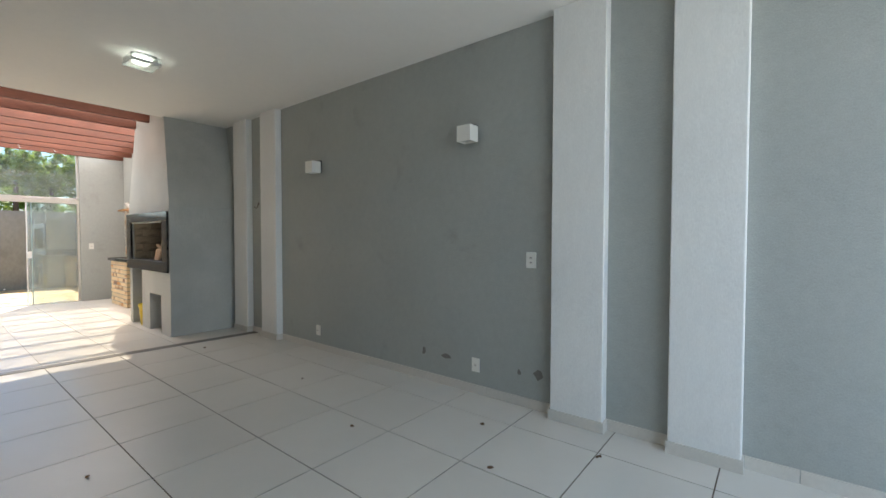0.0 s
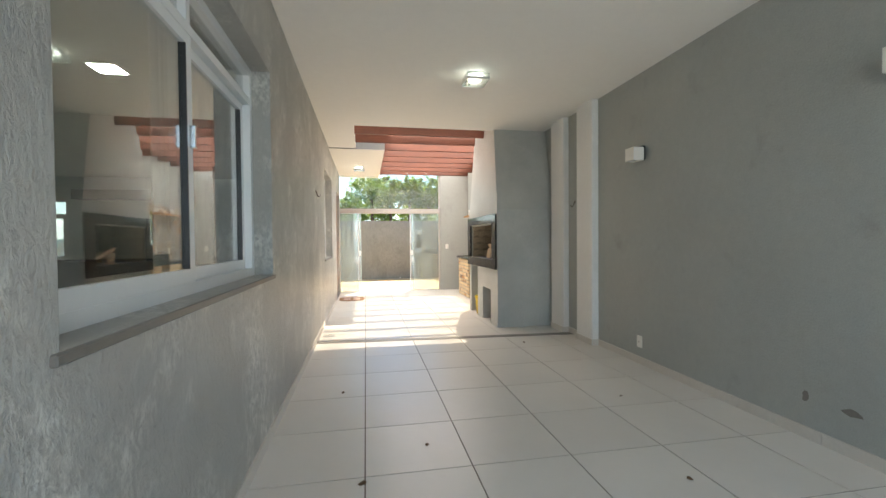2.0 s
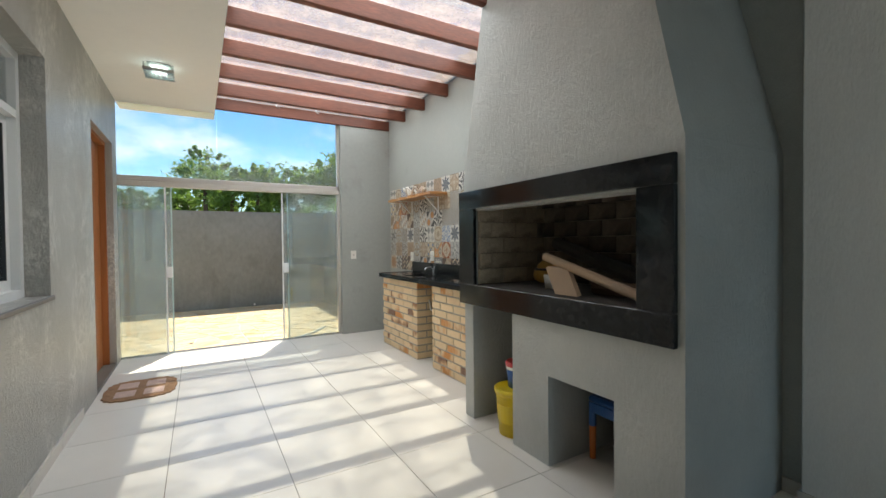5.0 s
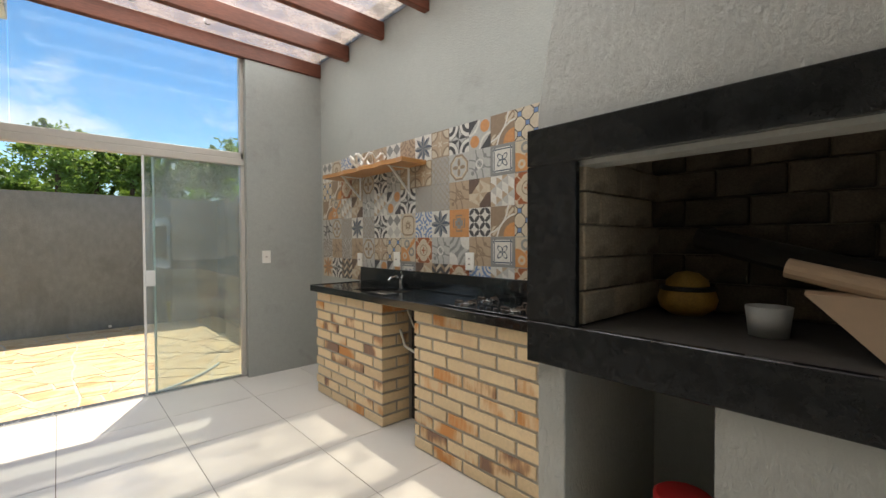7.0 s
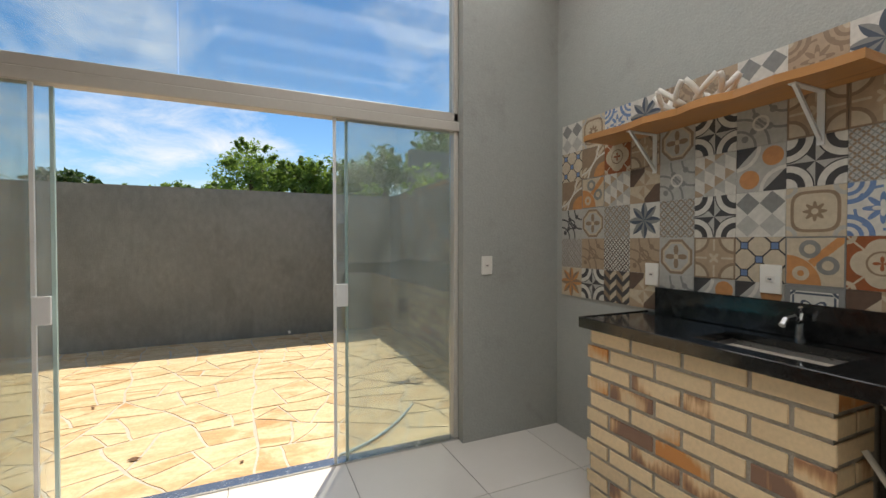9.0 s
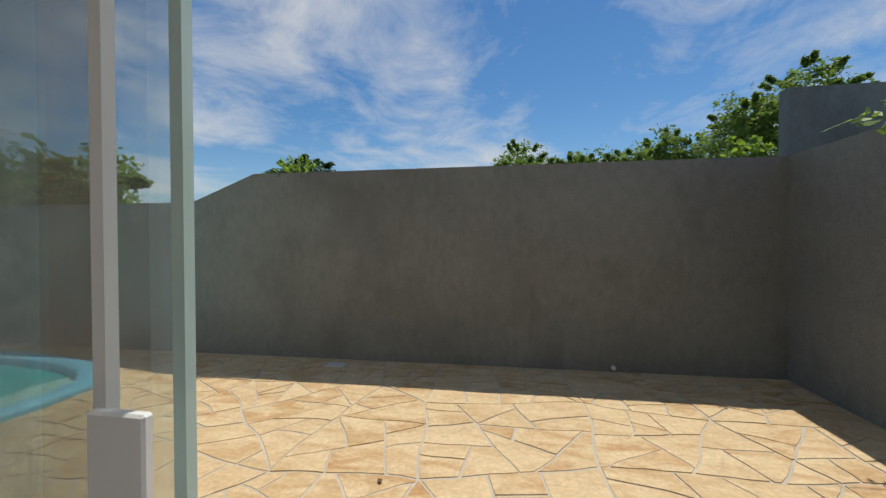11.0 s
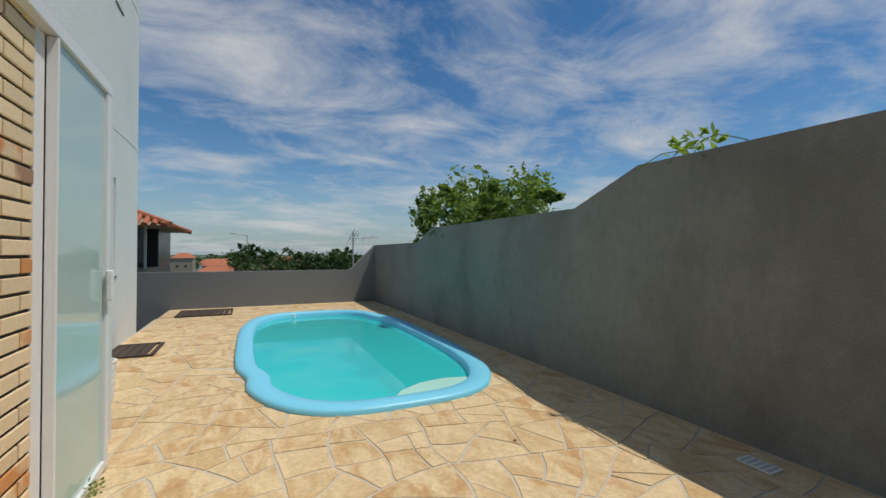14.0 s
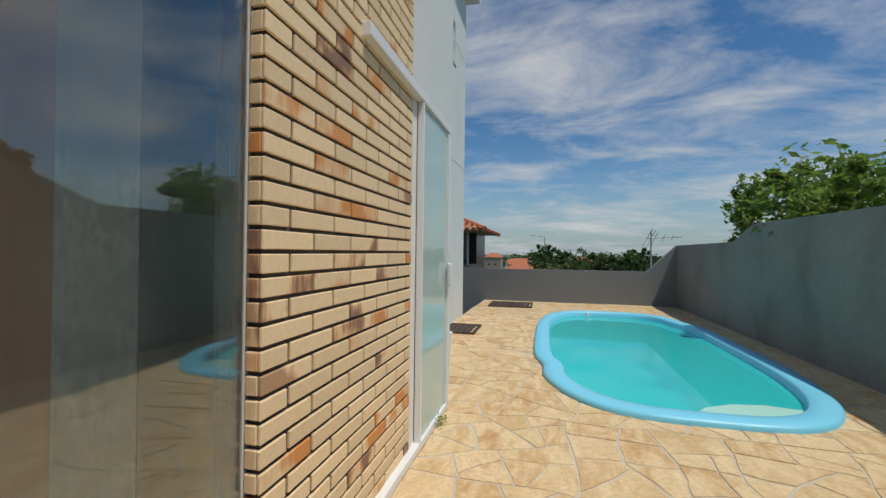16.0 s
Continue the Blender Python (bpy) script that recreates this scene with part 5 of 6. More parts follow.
def pool_line(inset, z, n=96):
    """The rounded outline of the pool, with a shoulder at two corners, pulled in by inset."""
    out = []
    for k in range(n):
        a0 = 2 * math.pi * k / n
        c, s = math.cos(a0), math.sin(a0)
        ex = 0.62
        x = (PHX - inset) * math.copysign(abs(c) ** ex, c)
        y = (PHY - inset) * math.copysign(abs(s) ** ex, s)
        bump = 0.07 * (math.exp(-((x - 1.62) / 0.25) ** 2) if y < -0.8 else math.exp(-((x + 1.95) / 0.25) ** 2) if y > 0.8 else 0)
        y -= math.copysign(bump, y) * (1 if inset < 0.3 else 0.6)
        out.append(Vector((PCX + x, PCY + y, z)))
    return out


def loft(rings, close_last=False):
    bm = bmesh.new()
    rr = [[bm.verts.new(p) for p in r] for r in rings]
    n = len(rr[0])
    for q, s in zip(rr, rr[1:]):
        for k in range(n):
            bm.faces.new((q[k], q[(k + 1) % n], s[(k + 1) % n], s[k]))
    if close_last:
        bm.faces.new(rr[-1])
    return bm


pool = thing("swimming_pool", (PCX, PCY, -0.1), "blue fibreglass swimming pool full of turquoise water", "pool")
part("rim", loft([pool_line(0.0, -0.06), pool_line(-0.005, -0.01), pool_line(0.02, 0.012), pool_line(0.10, 0.02), pool_line(0.185, 0.012), pool_line(0.205, -0.01), pool_line(0.21, -0.09)]), M_POOL, pool, "rounded light blue rim", smooth=True)
part("shell", loft([pool_line(0.21, -0.085), pool_line(0.23, -0.40), pool_line(0.36, -0.85), pool_line(0.47, -0.95)], True), M_POOLIN, pool, "turquoise pool shell", smooth=True)
part("water", loft([pool_line(0.212, -0.075)], True), M_WATER, pool, "still turquoise water")
bm = bmesh.new()
prism(bm, [(-3.22, 14.5, -0.36), (-3.40, 14.52, -0.36), (-3.62, 14.68, -0.36), (-3.77, 14.93, -0.36), (-3.82, 15.2, -0.36), (-3.77, 15.46, -0.36), (-3.52, 15.42, -0.36), (-3.38, 15.3, -0.36), (-3.25, 15.05, -0.36), (-3.22, 14.8, -0.36)], (0, 0, 0.287))
part("step", bm, M_POOLST, pool, "pale moulded pool step")
part("inlet", turned_form(bmesh.new(), PCX - 2.55, PCY - 0.4, [(0.03, -0.05), (0.028, 0.022)], 12), M_PLASTIC, pool, "small white inlet fitting")

# patio bed with a hole for the pool
bm = bmesh.new()
ring = pool_line(0.08, PZ - 0.003)
bx0, bx1, by0, by1 = PCX - 3.3, PCX + 3.3, 13.0, 16.15
outer = []
for p in ring:
    d = p - Vector((PCX, PCY, p.z))
    k = min((bx1 - PCX) / d.x if d.x > 0 else (bx0 - PCX) / d.x if d.x < 0 else 1e9, (by1 - PCY) / d.y if d.y > 0 else (by0 - PCY) / d.y if d.y < 0 else 1e9)
    outer.append(Vector((PCX, PCY, p.z)) + d * k)
va, vb = [bm.verts.new(p) for p in ring], [bm.verts.new(p) for p in outer]
for k in range(len(va)):
    j = (k + 1) % len(va)
    bm.faces.new((va[k], va[j], vb[j], vb[k]))
zb = PZ - 0.003
box(bm, EX, 11.77, -1.4, bx0, BY, zb)
box(bm, bx1, 11.8, -0.3, 2.95, BY, zb)
box(bm, bx0, HY + 0.001, -1.4, bx1, by0, zb)
box(bm, bx0, by1, -0.3, bx1, BY, zb)
patio = solo("patio", bm, M_MORTAR, "grey mortar bed of the flagstone patio", "patio", kind="structure")


def inside_pool(x, y, grow=0.0):
    u, v = abs(x - PCX) / (PHX + grow), abs(y - PCY) / (PHY + grow)
    return u ** (2 / 0.62) + v ** (2 / 0.62) < 1


def clip(poly, nx, ny, d):
    out = []
    for i, p in enumerate(poly):
        q = poly[(i + 1) % len(poly)]
        a0, b0 = nx * p[0] + ny * p[1] - d, nx * q[0] + ny * q[1] - d
        if a0 <= 0:
            out.append(p)
        if a0 * b0 < 0:
            t0 = a0 / (a0 - b0)
            out.append((p[0] + (q[0] - p[0]) * t0, p[1] + (q[1] - p[1]) * t0))
    return out


rng = random.Random(11)


def area_of(poly):
    return abs(sum(p[0] * q[1] - q[0] * p[1] for p, q in zip(poly, poly[1:] + poly[:1]))) / 2


def split(poly, limit):
    """Break a slab across, again and again, as crazy paving is broken."""
    if area_of(poly) < limit * rng.uniform(0.55, 1.7):
        return [poly]
    cx, cy = sum(p[0] for p in poly) / len(poly), sum(p[1] for p in poly) / len(poly)
    sx = sum((p[0] - cx) ** 2 for p in poly)
    sy = sum((p[1] - cy) ** 2 for p in poly)
    sxy = sum((p[0] - cx) * (p[1] - cy) for p in poly)
    along = 0.5 * math.atan2(2 * sxy, sx - sy) + rng.gauss(0, 0.2)
    nx, ny = math.cos(along), math.sin(along)
    w = math.sqrt(max(sx, sy) / len(poly))
    d = nx * cx + ny * cy + rng.uniform(-0.3, 0.3) * w
    out = []
    for s in (1, -1):
        q = clip(poly, s * nx, s * ny, s * d)
        if len(q) > 2:
            out += split(q, limit)
    return out


def shrunk(poly, gap):
    cx, cy = sum(p[0] for p in poly) / len(poly), sum(p[1] for p in poly) / len(poly)
    out = poly
    for p, q in zip(poly, poly[1:] + poly[:1]):
        ex, ey = q[0] - p[0], q[1] - p[1]
        ln = math.hypot(ex, ey)
        if ln < 1e-5:
            continue
        nx, ny = ey / ln, -ex / ln
        if nx * (cx - p[0]) + ny * (cy - p[1]) > 0:
            nx, ny = -nx, -ny
        out = clip(out, nx, ny, nx * p[0] + ny * p[1] - gap)
        if len(out) < 3:
            return None
    return out


stones = []
for x0, x1, y0, y1, lim in ((-2.9, 2.94, 12.56, BY - 0.01, 0.105), (HX0, -2.9, HY + 0.01, BY - 0.01, 0.12), (EX + 0.01, HX0, 11.78, BY - 0.01, 0.14)):
    nx0, ny0 = max(1, round((x1 - x0) / 0.95)), max(1, round((y1 - y0) / 0.9))
    px = [[(x0 + (x1 - x0) * i / nx0 + (rng.uniform(-0.3, 0.3) if 0 < i < nx0 else 0), y0 + (y1 - y0) * j / ny0 + (rng.uniform(-0.25, 0.25) if 0 < j < ny0 else 0)) for j in range(ny0 + 1)] for i in range(nx0 + 1)]
    for i in range(nx0):
        for j in range(ny0):
            stones += split([px[i][j], px[i + 1][j], px[i + 1][j + 1], px[i][j + 1]], lim)
stones.sort(key=lambda s: abs(s[0][0] + 1.0) + 0.3 * abs(s[0][1] - 14))
far_bm = bmesh.new()
count = 0
for poly in stones:
    poly = shrunk(poly, rng.uniform(0.005, 0.010))
    if not poly or all(inside_pool(px, py, -0.04) for px, py in poly):
        continue
    moved = []
    for px, py in poly:
        if inside_pool(px, py, -0.06):
            dx, dy = px - PCX, py - PCY
            u, v = abs(dx) / (PHX - 0.06), abs(dy) / (PHY - 0.06)
            k = (u ** (2 / 0.62) + v ** (2 / 0.62)) ** (-0.31)
            px, py = PCX + dx * k, PCY + dy * k
        moved.append((px, py))
    poly = []
    for p, q in zip(moved, moved[1:] + moved[:1]):
        k = max(1, round(math.hypot(q[0] - p[0], q[1] - p[1]) / 0.085))
        for m in range(k):
            x, y = p[0] + (q[0] - p[0]) * m / k, p[1] + (q[1] - p[1]) * m / k
            wide, fine = noise.noise_vector((x * 1.9, y * 1.9, 3.0)), noise.noise_vector((x * 8, y * 8, 9.0))
            edge = min(1.0, max(0.0, min(BY - 0.02 - y, y - 12.6 if x > -2.9 else y - HY - 0.05, 2.9 - x) / 0.15))
            if inside_pool(x, y, 0.12):
                edge = 0.0
            poly.append((x + (wide.x * 0.075 + fine.x * 0.011) * edge, y + (wide.y * 0.075 + fine.y * 0.011) * edge))
    if area_of(poly) < 0.004:
        continue
    n = len(poly)
    cx, cy = sum(p[0] for p in poly) / n, sum(p[1] for p in poly) / n
    lift = rng.uniform(0, 0.004)
    near = count < 295
    bm = bmesh.new() if near else far_bm
    ox, oy = (cx, cy) if near else (0, 0)
    tops = [bm.verts.new((cx + (px - cx) * 0.99 - ox, cy + (py - cy) * 0.99 - oy, (0 if near else PZ) + lift)) for px, py in poly]
    lows = [bm.verts.new((px - ox, py - oy, (0 if near else PZ) - 0.010)) for px, py in poly]
    bm.faces.new(tops)
    for k in range(n):
        bm.faces.new((tops[k], tops[(k + 1) % n], lows[(k + 1) % n], lows[k]))
    if near:
        piece("flagstone", mesh_of("flagstone", bm, M_STONE), (cx, cy, PZ), patio)
        count += 1
ob = part("far_flagstones", far_bm, M_STONE, patio, "irregular yellow flagstones")
tagged(ob, kind="stuff")


def slat_hatch(name, x0, x1, y0, y1, label):
    t = thing(name, ((x0 + x1) / 2, (y0 + y1) / 2, PZ), label, "hatch")
    part("frame", boxes((x0, y0, PZ + 0.006, x1, y0 + 0.04, PZ + 0.03), (x0, y1 - 0.04, PZ + 0.006, x1, y1, PZ + 0.03), (x0, y0 + 0.04, PZ + 0.006, x0 + 0.04, y1 - 0.04, PZ + 0.03), (x1 - 0.04, y0 + 0.04, PZ + 0.006, x1, y1 - 0.04, PZ + 0.03)), M_WOODLID, t)
    n = int((y1 - y0 - 0.08) / 0.1)
    for k in range(n):
        a0 = y0 + 0.042 + k * 0.1
        part("slat", boxes((x0 + 0.042, a0, PZ + 0.006, x1 - 0.042, a0 + 0.088, PZ + 0.026)), M_WOODLID, t)


slat_hatch("pump_hatch", -10.30, -9.35, 12.05, 13.05, "dark slatted wooden hatch in the patio")
slat_hatch("drain_hatch", -6.75, -5.95, 11.78, 12.30, "dark slatted wooden hatch beside the house wall")
t = thing("patio_drain", (-1.32, 16.16, PZ), "small white grated drain by the yard wall", "drain")
part("frame", boxes((-1.42, 16.09, PZ + 0.005, -1.22, 16.22, PZ + 0.012)), M_PLASTIC, t)
for k in range(5):
    part("slot", boxes((-1.40 + k * 0.037, 16.10, PZ + 0.0122, -1.385 + k * 0.037, 16.21, PZ + 0.014)), M_FRAME, t)
t = thing("garden_hose", (1.9, 12.75, PZ), "pale blue garden hose lying beside the glass", "hose")
part("hose", tube(bmesh.new(), [(1.45 + 0.07 * k, 12.62 + 0.02 * k + 0.004 * k * k, PZ + 0.014) for k in range(11)], 0.009, 8), M_HOSE, t, smooth=True)
t = thing("wall_spout", (1.44, BY, 0.0), "small white pipe end low in the yard wall", "pipe")
part("pipe", tube(bmesh.new(), [(1.44, BY + 0.01, 0.0), (1.44, BY - 0.03, 0.0)], 0.02, 12), M_PLASTIC, t)
t = thing("plant_pot", (-4.24, 12.2, PZ), "white ribbed pot standing by the house wall", "pot")
part("pot_wall", turned_form(bmesh.new(), -4.24, 12.2, [(0.11, PZ + 0.004)] + [(0.115 + 0.004 * (k % 2) + 0.002 * k, PZ + 0.03 * k + 0.02) for k in range(12)] + [(0.12, PZ + 0.35), (0.12, PZ + 0.30), (0.0005, PZ + 0.30)], 20), M_PLASTIC, t)

t = thing("weed", (-2.58, 12.63, PZ), "small green weed tuft at the foot of the sliding door", "plant")
rng = random.Random(8)
v, f = [], []
for k in range(60):
    a0, r = rng.uniform(0, 6.28), rng.uniform(0.01, 0.07)
    p = Vector((r * math.cos(a0) * 1.6, r * math.sin(a0) * 0.5, rng.uniform(0.0, 0.07)))
    u = Vector((rng.gauss(0, 1), rng.gauss(0, 1), abs(rng.gauss(0.6, 0.6)))).normalized() * rng.uniform(0.012, 0.03)
    w = u.cross(Vector((rng.gauss(0, 1), rng.gauss(0, 1), 0.3))).normalized() * 0.006
    i = len(v)
    v += [tuple(p), tuple(p + u * 0.5 + w), tuple(p + u), tuple(p + u * 0.5 - w)]
    f.append((i, i + 1, i + 2, i + 3))
me = bpy.data.meshes.new("blades")
me.from_pydata(v, [], f)
me.materials.append(M_GREEN)
ob = new("blades", me)
ob.parent = t
tagged(ob, kind="stuff")
for x, y in ((0.3, 13.1), (-0.2, 14.2), (-1.3, 13.0), (0.9, 12.8), (-2.2, 15.0), (1.6, 13.6)):
    bm = bmesh.new()
    a0, s = rng.uniform(0, 6), rng.uniform(0.014, 0.024)
    bm.faces.new([bm.verts.new((x + s * math.cos(a0 + q) * (1.7 if q % 3 == 0 else 0.7), y + s * math.sin(a0 + q), PZ + 0.006 + 0.008 * rng.random())) for q in range(6)])
    solo("dry_leaf", bm, M_LEAFD, "small dry brown leaf on the flagstones", "leaf", "fallen leaves")
for y, z, w, h in ((3.73, 0.265, 0.03, 0.045), (3.46, 0.26, 0.06, 0.025), (2.55, 0.28, 0.05, 0.05), (2.72, 0.26, 0.02, 0.03)):
    bm = bmesh.new()
    prism(bm, [(RX, y + w * math.cos(q * 0.7) * rng.uniform(0.5, 1.1), z + h * math.sin(q * 0.7) * rng.uniform(0.5, 1.1)) for q in range(9)], (-0.0015, 0, 0))
    solo("scuff_mark", bm, M_STRIP, "small dark chipped mark low on the grey wall", "mark", "scuff marks")

# antenna on the neighbour's side
t = thing("antenna", (-14.0, 16.6, -1.5), "thin metal television antenna on a mast", "antenna")
ax, ay = -14.0, 16.55
part("mast", tube(bmesh.new(), [(ax, ay, -3.0), (ax, ay, 1.95)], 0.025, 8), M_FRAME, t)
part("boom", tube(bmesh.new(), [(ax, ay - 0.15, 1.72), (ax + 0.1, ay + 0.85, 1.76)], 0.015, 6), M_FRAME, t)
for k, (dy, s) in enumerate(((-0.12, 0.30), (0.0, 0.24), (0.1, 0.16), (0.35, 0.1), (0.6, 0.09))):
    part("element", tube(bmesh.new(), [(ax + 0.25 * s, ay + dy - s * 0.5, 1.73 - s), (ax, ay + dy, 1.73), (ax + 0.25 * s, ay + dy + s * 0.5, 1.73 + s)], 0.01, 6), M_FRAME, t)

t = thing("street_lamp", (-39.9, 13.2, -4.0), "thin grey street lamp far beyond the yard", "lamp")
part("pole", tube(bmesh.new(), [(-39.9, 13.2, -5.0), (-39.9, 13.2, 2.7)], 0.06, 8, 0.04), M_FRAME, t)
part("arm", tube(bmesh.new(), [(-39.9, 13.2, 2.68), (-39.9, 12.3, 2.82)], 0.03, 6), M_FRAME, t)
part("lamp_head", boxes((-40.0, 11.9, 2.79, -39.8, 12.32, 2.86), bevel=0.01), M_FRAME, t)

# ---- greenery ----


def leaf_cloud(n, centre, radii, size, rng, lobes=7):
    """Many small folded leaves gathered in uneven clumps."""
    verts, faces = [], []
    blobs = []
    for _ in range(lobes * 5):
        d = Vector((rng.gauss(0, 1), rng.gauss(0, 1), rng.gauss(0.1, 0.8))).normalized()
        blobs.append((Vector((d.x * radii[0], d.y * radii[1], d.z * radii[2])) * rng.uniform(0.25, 0.92), rng.uniform(0.12, 0.34)))
    # sprigs that stand out from the clumps
    for _ in range(lobes):
        d = Vector((rng.gauss(0, 1), rng.gauss(0, 1), abs(rng.gauss(0.3, 0.7)))).normalized()
        e = rng.uniform(0.86, 1.02)
        blobs += [(Vector((d.x * radii[0], d.y * radii[1], d.z * radii[2])) * e * q, 0.055) for q in (0.86, 0.93, 1.0)]
    for _ in range(n):
        c, s = rng.choice(blobs)
        d = Vector((rng.gauss(0, 1), rng.gauss(0, 1), rng.gauss(0, 1))) * 0.5
        if d.length > 1.0:
            d.normalize()
        p = Vector(centre) + c + Vector((d.x * radii[0], d.y * radii[1], d.z * radii[2])) * s
        u = Vector((rng.gauss(0, 1), rng.gauss(0, 1), rng.gauss(0, 0.6))).normalized()
        w = u.cross(Vector((rng.gauss(0, 1), rng.gauss(0, 1), rng.gauss(0, 1)))).normalized()
        k = size * rng.uniform(0.6, 1.3)
        i = len(verts)
        verts += [p - u * k, p + w * k * 0.42, p + u * k, p - w * k * 0.42]
        faces.append((i, i + 1, i + 2, i + 3))
    return verts, faces


def tree(name, x, y, z0, h, radii, leaf, n, mat, label, seed, lobes=7):
    rng = random.Random(seed)
    t = thing(name, (x, y, z0), label, "tree")
    top = Vector((x, y, z0 + h - radii[2]))
    bm = bmesh.new()
    tube(bm, [(x, y, z0), (x + 0.1 * rng.uniform(-1, 1), y, z0 + (h - radii[2]) * 0.5), tuple(top)], 0.022 * h, 8, 0.010 * h)
    for k in range(6):
        a0 = k * 1.05 + rng.random()
        e = top + Vector((math.cos(a0) * radii[0] * 0.5, math.sin(a0) * radii[1] * 0.5, radii[2] * rng.uniform(-0.3, 0.2)))
        m = top.lerp(e, 0.5) + Vector((0, 0, 0.02 * h * rng.random()))
        tube(bm, [tuple(top - Vector((0, 0, 0.3))), tuple(m), tuple(e)], 0.008 * h, 6, 0.002 * h)
    part("trunk", bm, M_BARK, t, "brown trunk and limbs")
    v, f = leaf_cloud(n, top - Vector((x, y, z0)), radii, leaf, rng, lobes)
    me = bpy.data.meshes.new("crown")
    me.from_pydata([tuple(p) for p in v], [], f)
    me.materials.append(mat)
    ob = new("crown", me)
    ob.parent = t
    return t


GZ = -3.2
tree("citrus_tree", -6.75, 17.65, GZ, 6.0, (1.6, 1.35, 0.9), 0.075, 8500, M_GREEN, "leafy green citrus tree behind the yard wall", 1, 14)
tree("citrus_tree", -8.62, 16.97, GZ, 6.05, (0.42, 0.36, 0.95), 0.055, 3000, M_GREEN, "slim green tree behind the yard wall", 2, 7)
k = 3
for x, y, top, rx in ((-6.3, 46, 5.4, 1.9), (-4.2, 47, 5.8, 1.6), (-2.2, 46, 4.9, 1.5), (0.9, 44, 8.9, 2.6), (2.9, 46, 8.1, 2.1), (4.8, 45, 8.2, 2.0), (6.9, 46, 8.1, 2.2), (9.2, 45, 8.6, 2.3), (11.6, 46, 9.6, 2.4), (14.4, 45, 9.4, 2.8),
                      (18.5, 44, 10.6, 3.4), (13.0, 38, 9.3, 2.2), (16.0, 38, 11.2, 2.6), (23.0, 43, 11.0, 3.8), (28.0, 42, 12.0, 4.2), (-0.9, 48, 6.4, 2.0), (2.0, 49, 6.6, 2.2), (6.0, 49, 7.0, 2.4), (10.5, 49, 8.6, 2.8)):
    tree("tree", x, y, GZ, top - GZ, (rx, rx, rx * 0.95), 0.16, 5200, M_GREEN, "broad green tree behind the yard wall", k, 16)
    k += 1
hedge_v, hedge_f = [], []
hrng = random.Random(77)
for x in range(-3, 30, 2):
    vv, ff = leaf_cloud(900, (x, 46.5 + hrng.uniform(-1, 1), 2.2 + 0.08 * x), (1.9, 1.4, 3.2), 0.2, hrng, 4)
    o = len(hedge_v)
    hedge_v += vv
    hedge_f += [tuple(q + o for q in g) for g in ff]
me = bpy.data.meshes.new("undergrowth")
me.from_pydata([tuple(p) for p in hedge_v], [], hedge_f)
me.materials.append(M_GREEN)
tagged(new("undergrowth", me), "dense green undergrowth between the trees", "bushes", kind="stuff")
tree("tree", -15.3, 42, GZ, 11.0, (3.1, 2.8, 2.0), 0.2, 6000, M_GREEND, "large dark tree with a spreading crown", 30, 14)
tree("tree", -9.6, 43, GZ, 9.0, (1.8, 1.8, 0.8), 0.16, 3000, M_GREEND, "small dark tree far behind the wall", 31, 9)
tree("tree", -5.2, 43, GZ, 7.6, (1.3, 1.3, 0.5), 0.15, 1500, M_GREEND, "low dark tree far behind the wall", 32, 7)
solo("neighbour_wall", boxes((3.95, 18.2, GZ, 6.6, 18.4, 3.2)), M_YARD, "dark weathered wall of the neighbouring plot", "wall", kind="structure")
rng = random.Random(9)
for x, y, z, s, n in ((-1.95, 16.46, 2.0, 0.30, 75), (3.02, 14.6, 2.02, 0.45, 160), (3.05, 15.4, 2.0, 0.35, 90), (2.6, 16.5, 2.0, 0.3, 80)):
    t = thing("vine", (x, y, z), "lime green vine hanging over the wall top", "plant", "wall vines")
    bm = bmesh.new()
    for j in range(4):
        a0 = rng.uniform(-0.4, 0.4)
        tube(bm, [(x + s * q * 0.25 * (j - 1.5), y - 0.02 * q, z + 0.06 * math.sin(q) + 0.05 * j * a0) for q in range(5)], 0.004, 5)
    part("stem", bm, M_GREEN, t)
    v, f = leaf_cloud(n, (0, 0, 0.06), (s, s * 0.35, 0.16), 0.05, rng, 5)
    me = bpy.data.meshes.new("leaves")
    me.from_pydata([tuple(p) for p in v], [], f)
    me.materials.append(M_LIME)
    ob = new("leaves", me)
    ob.parent = t

# ---- ground and distance ----
bm = bmesh.new()
nx, ny = 48, 48
grid = []
for i in range(nx + 1):
    u = (i / nx * 2 - 1)
    x = math.copysign(abs(u) ** 3, u) * 2500
    line = []
    for j in range(ny + 1):
        v = (j / ny * 2 - 1)
        y = math.copysign(abs(v) ** 3, v) * 2500
        r = math.hypot(x, y)
        z = GZ - 9 * min(1, max(0, (r - 30) / 200)) + 1.5 * math.sin(x * 0.01) * math.sin(y * 0.013) * min(1, r / 200)
        line.append(bm.verts.new((x, y, z)))
    grid.append(line)
for i in range(nx):
    for j in range(ny):
        bm.faces.new((grid[i][j], grid[i + 1][j], grid[i + 1][j + 1], grid[i][j + 1]))
solo("ground", bm, M_FARG, "green land sloping away to the horizon", "ground", kind="structure", smooth=True)
# unseen drive, assumed; kept pale to bounce sunlight into the passage
solo("driveway", boxes((-3.0, -12.0, -0.3, 6.0, Y0, -0.02)), M_BASE, "assumed pale drive, out of view in front of the passage", "driveway", kind="structure")


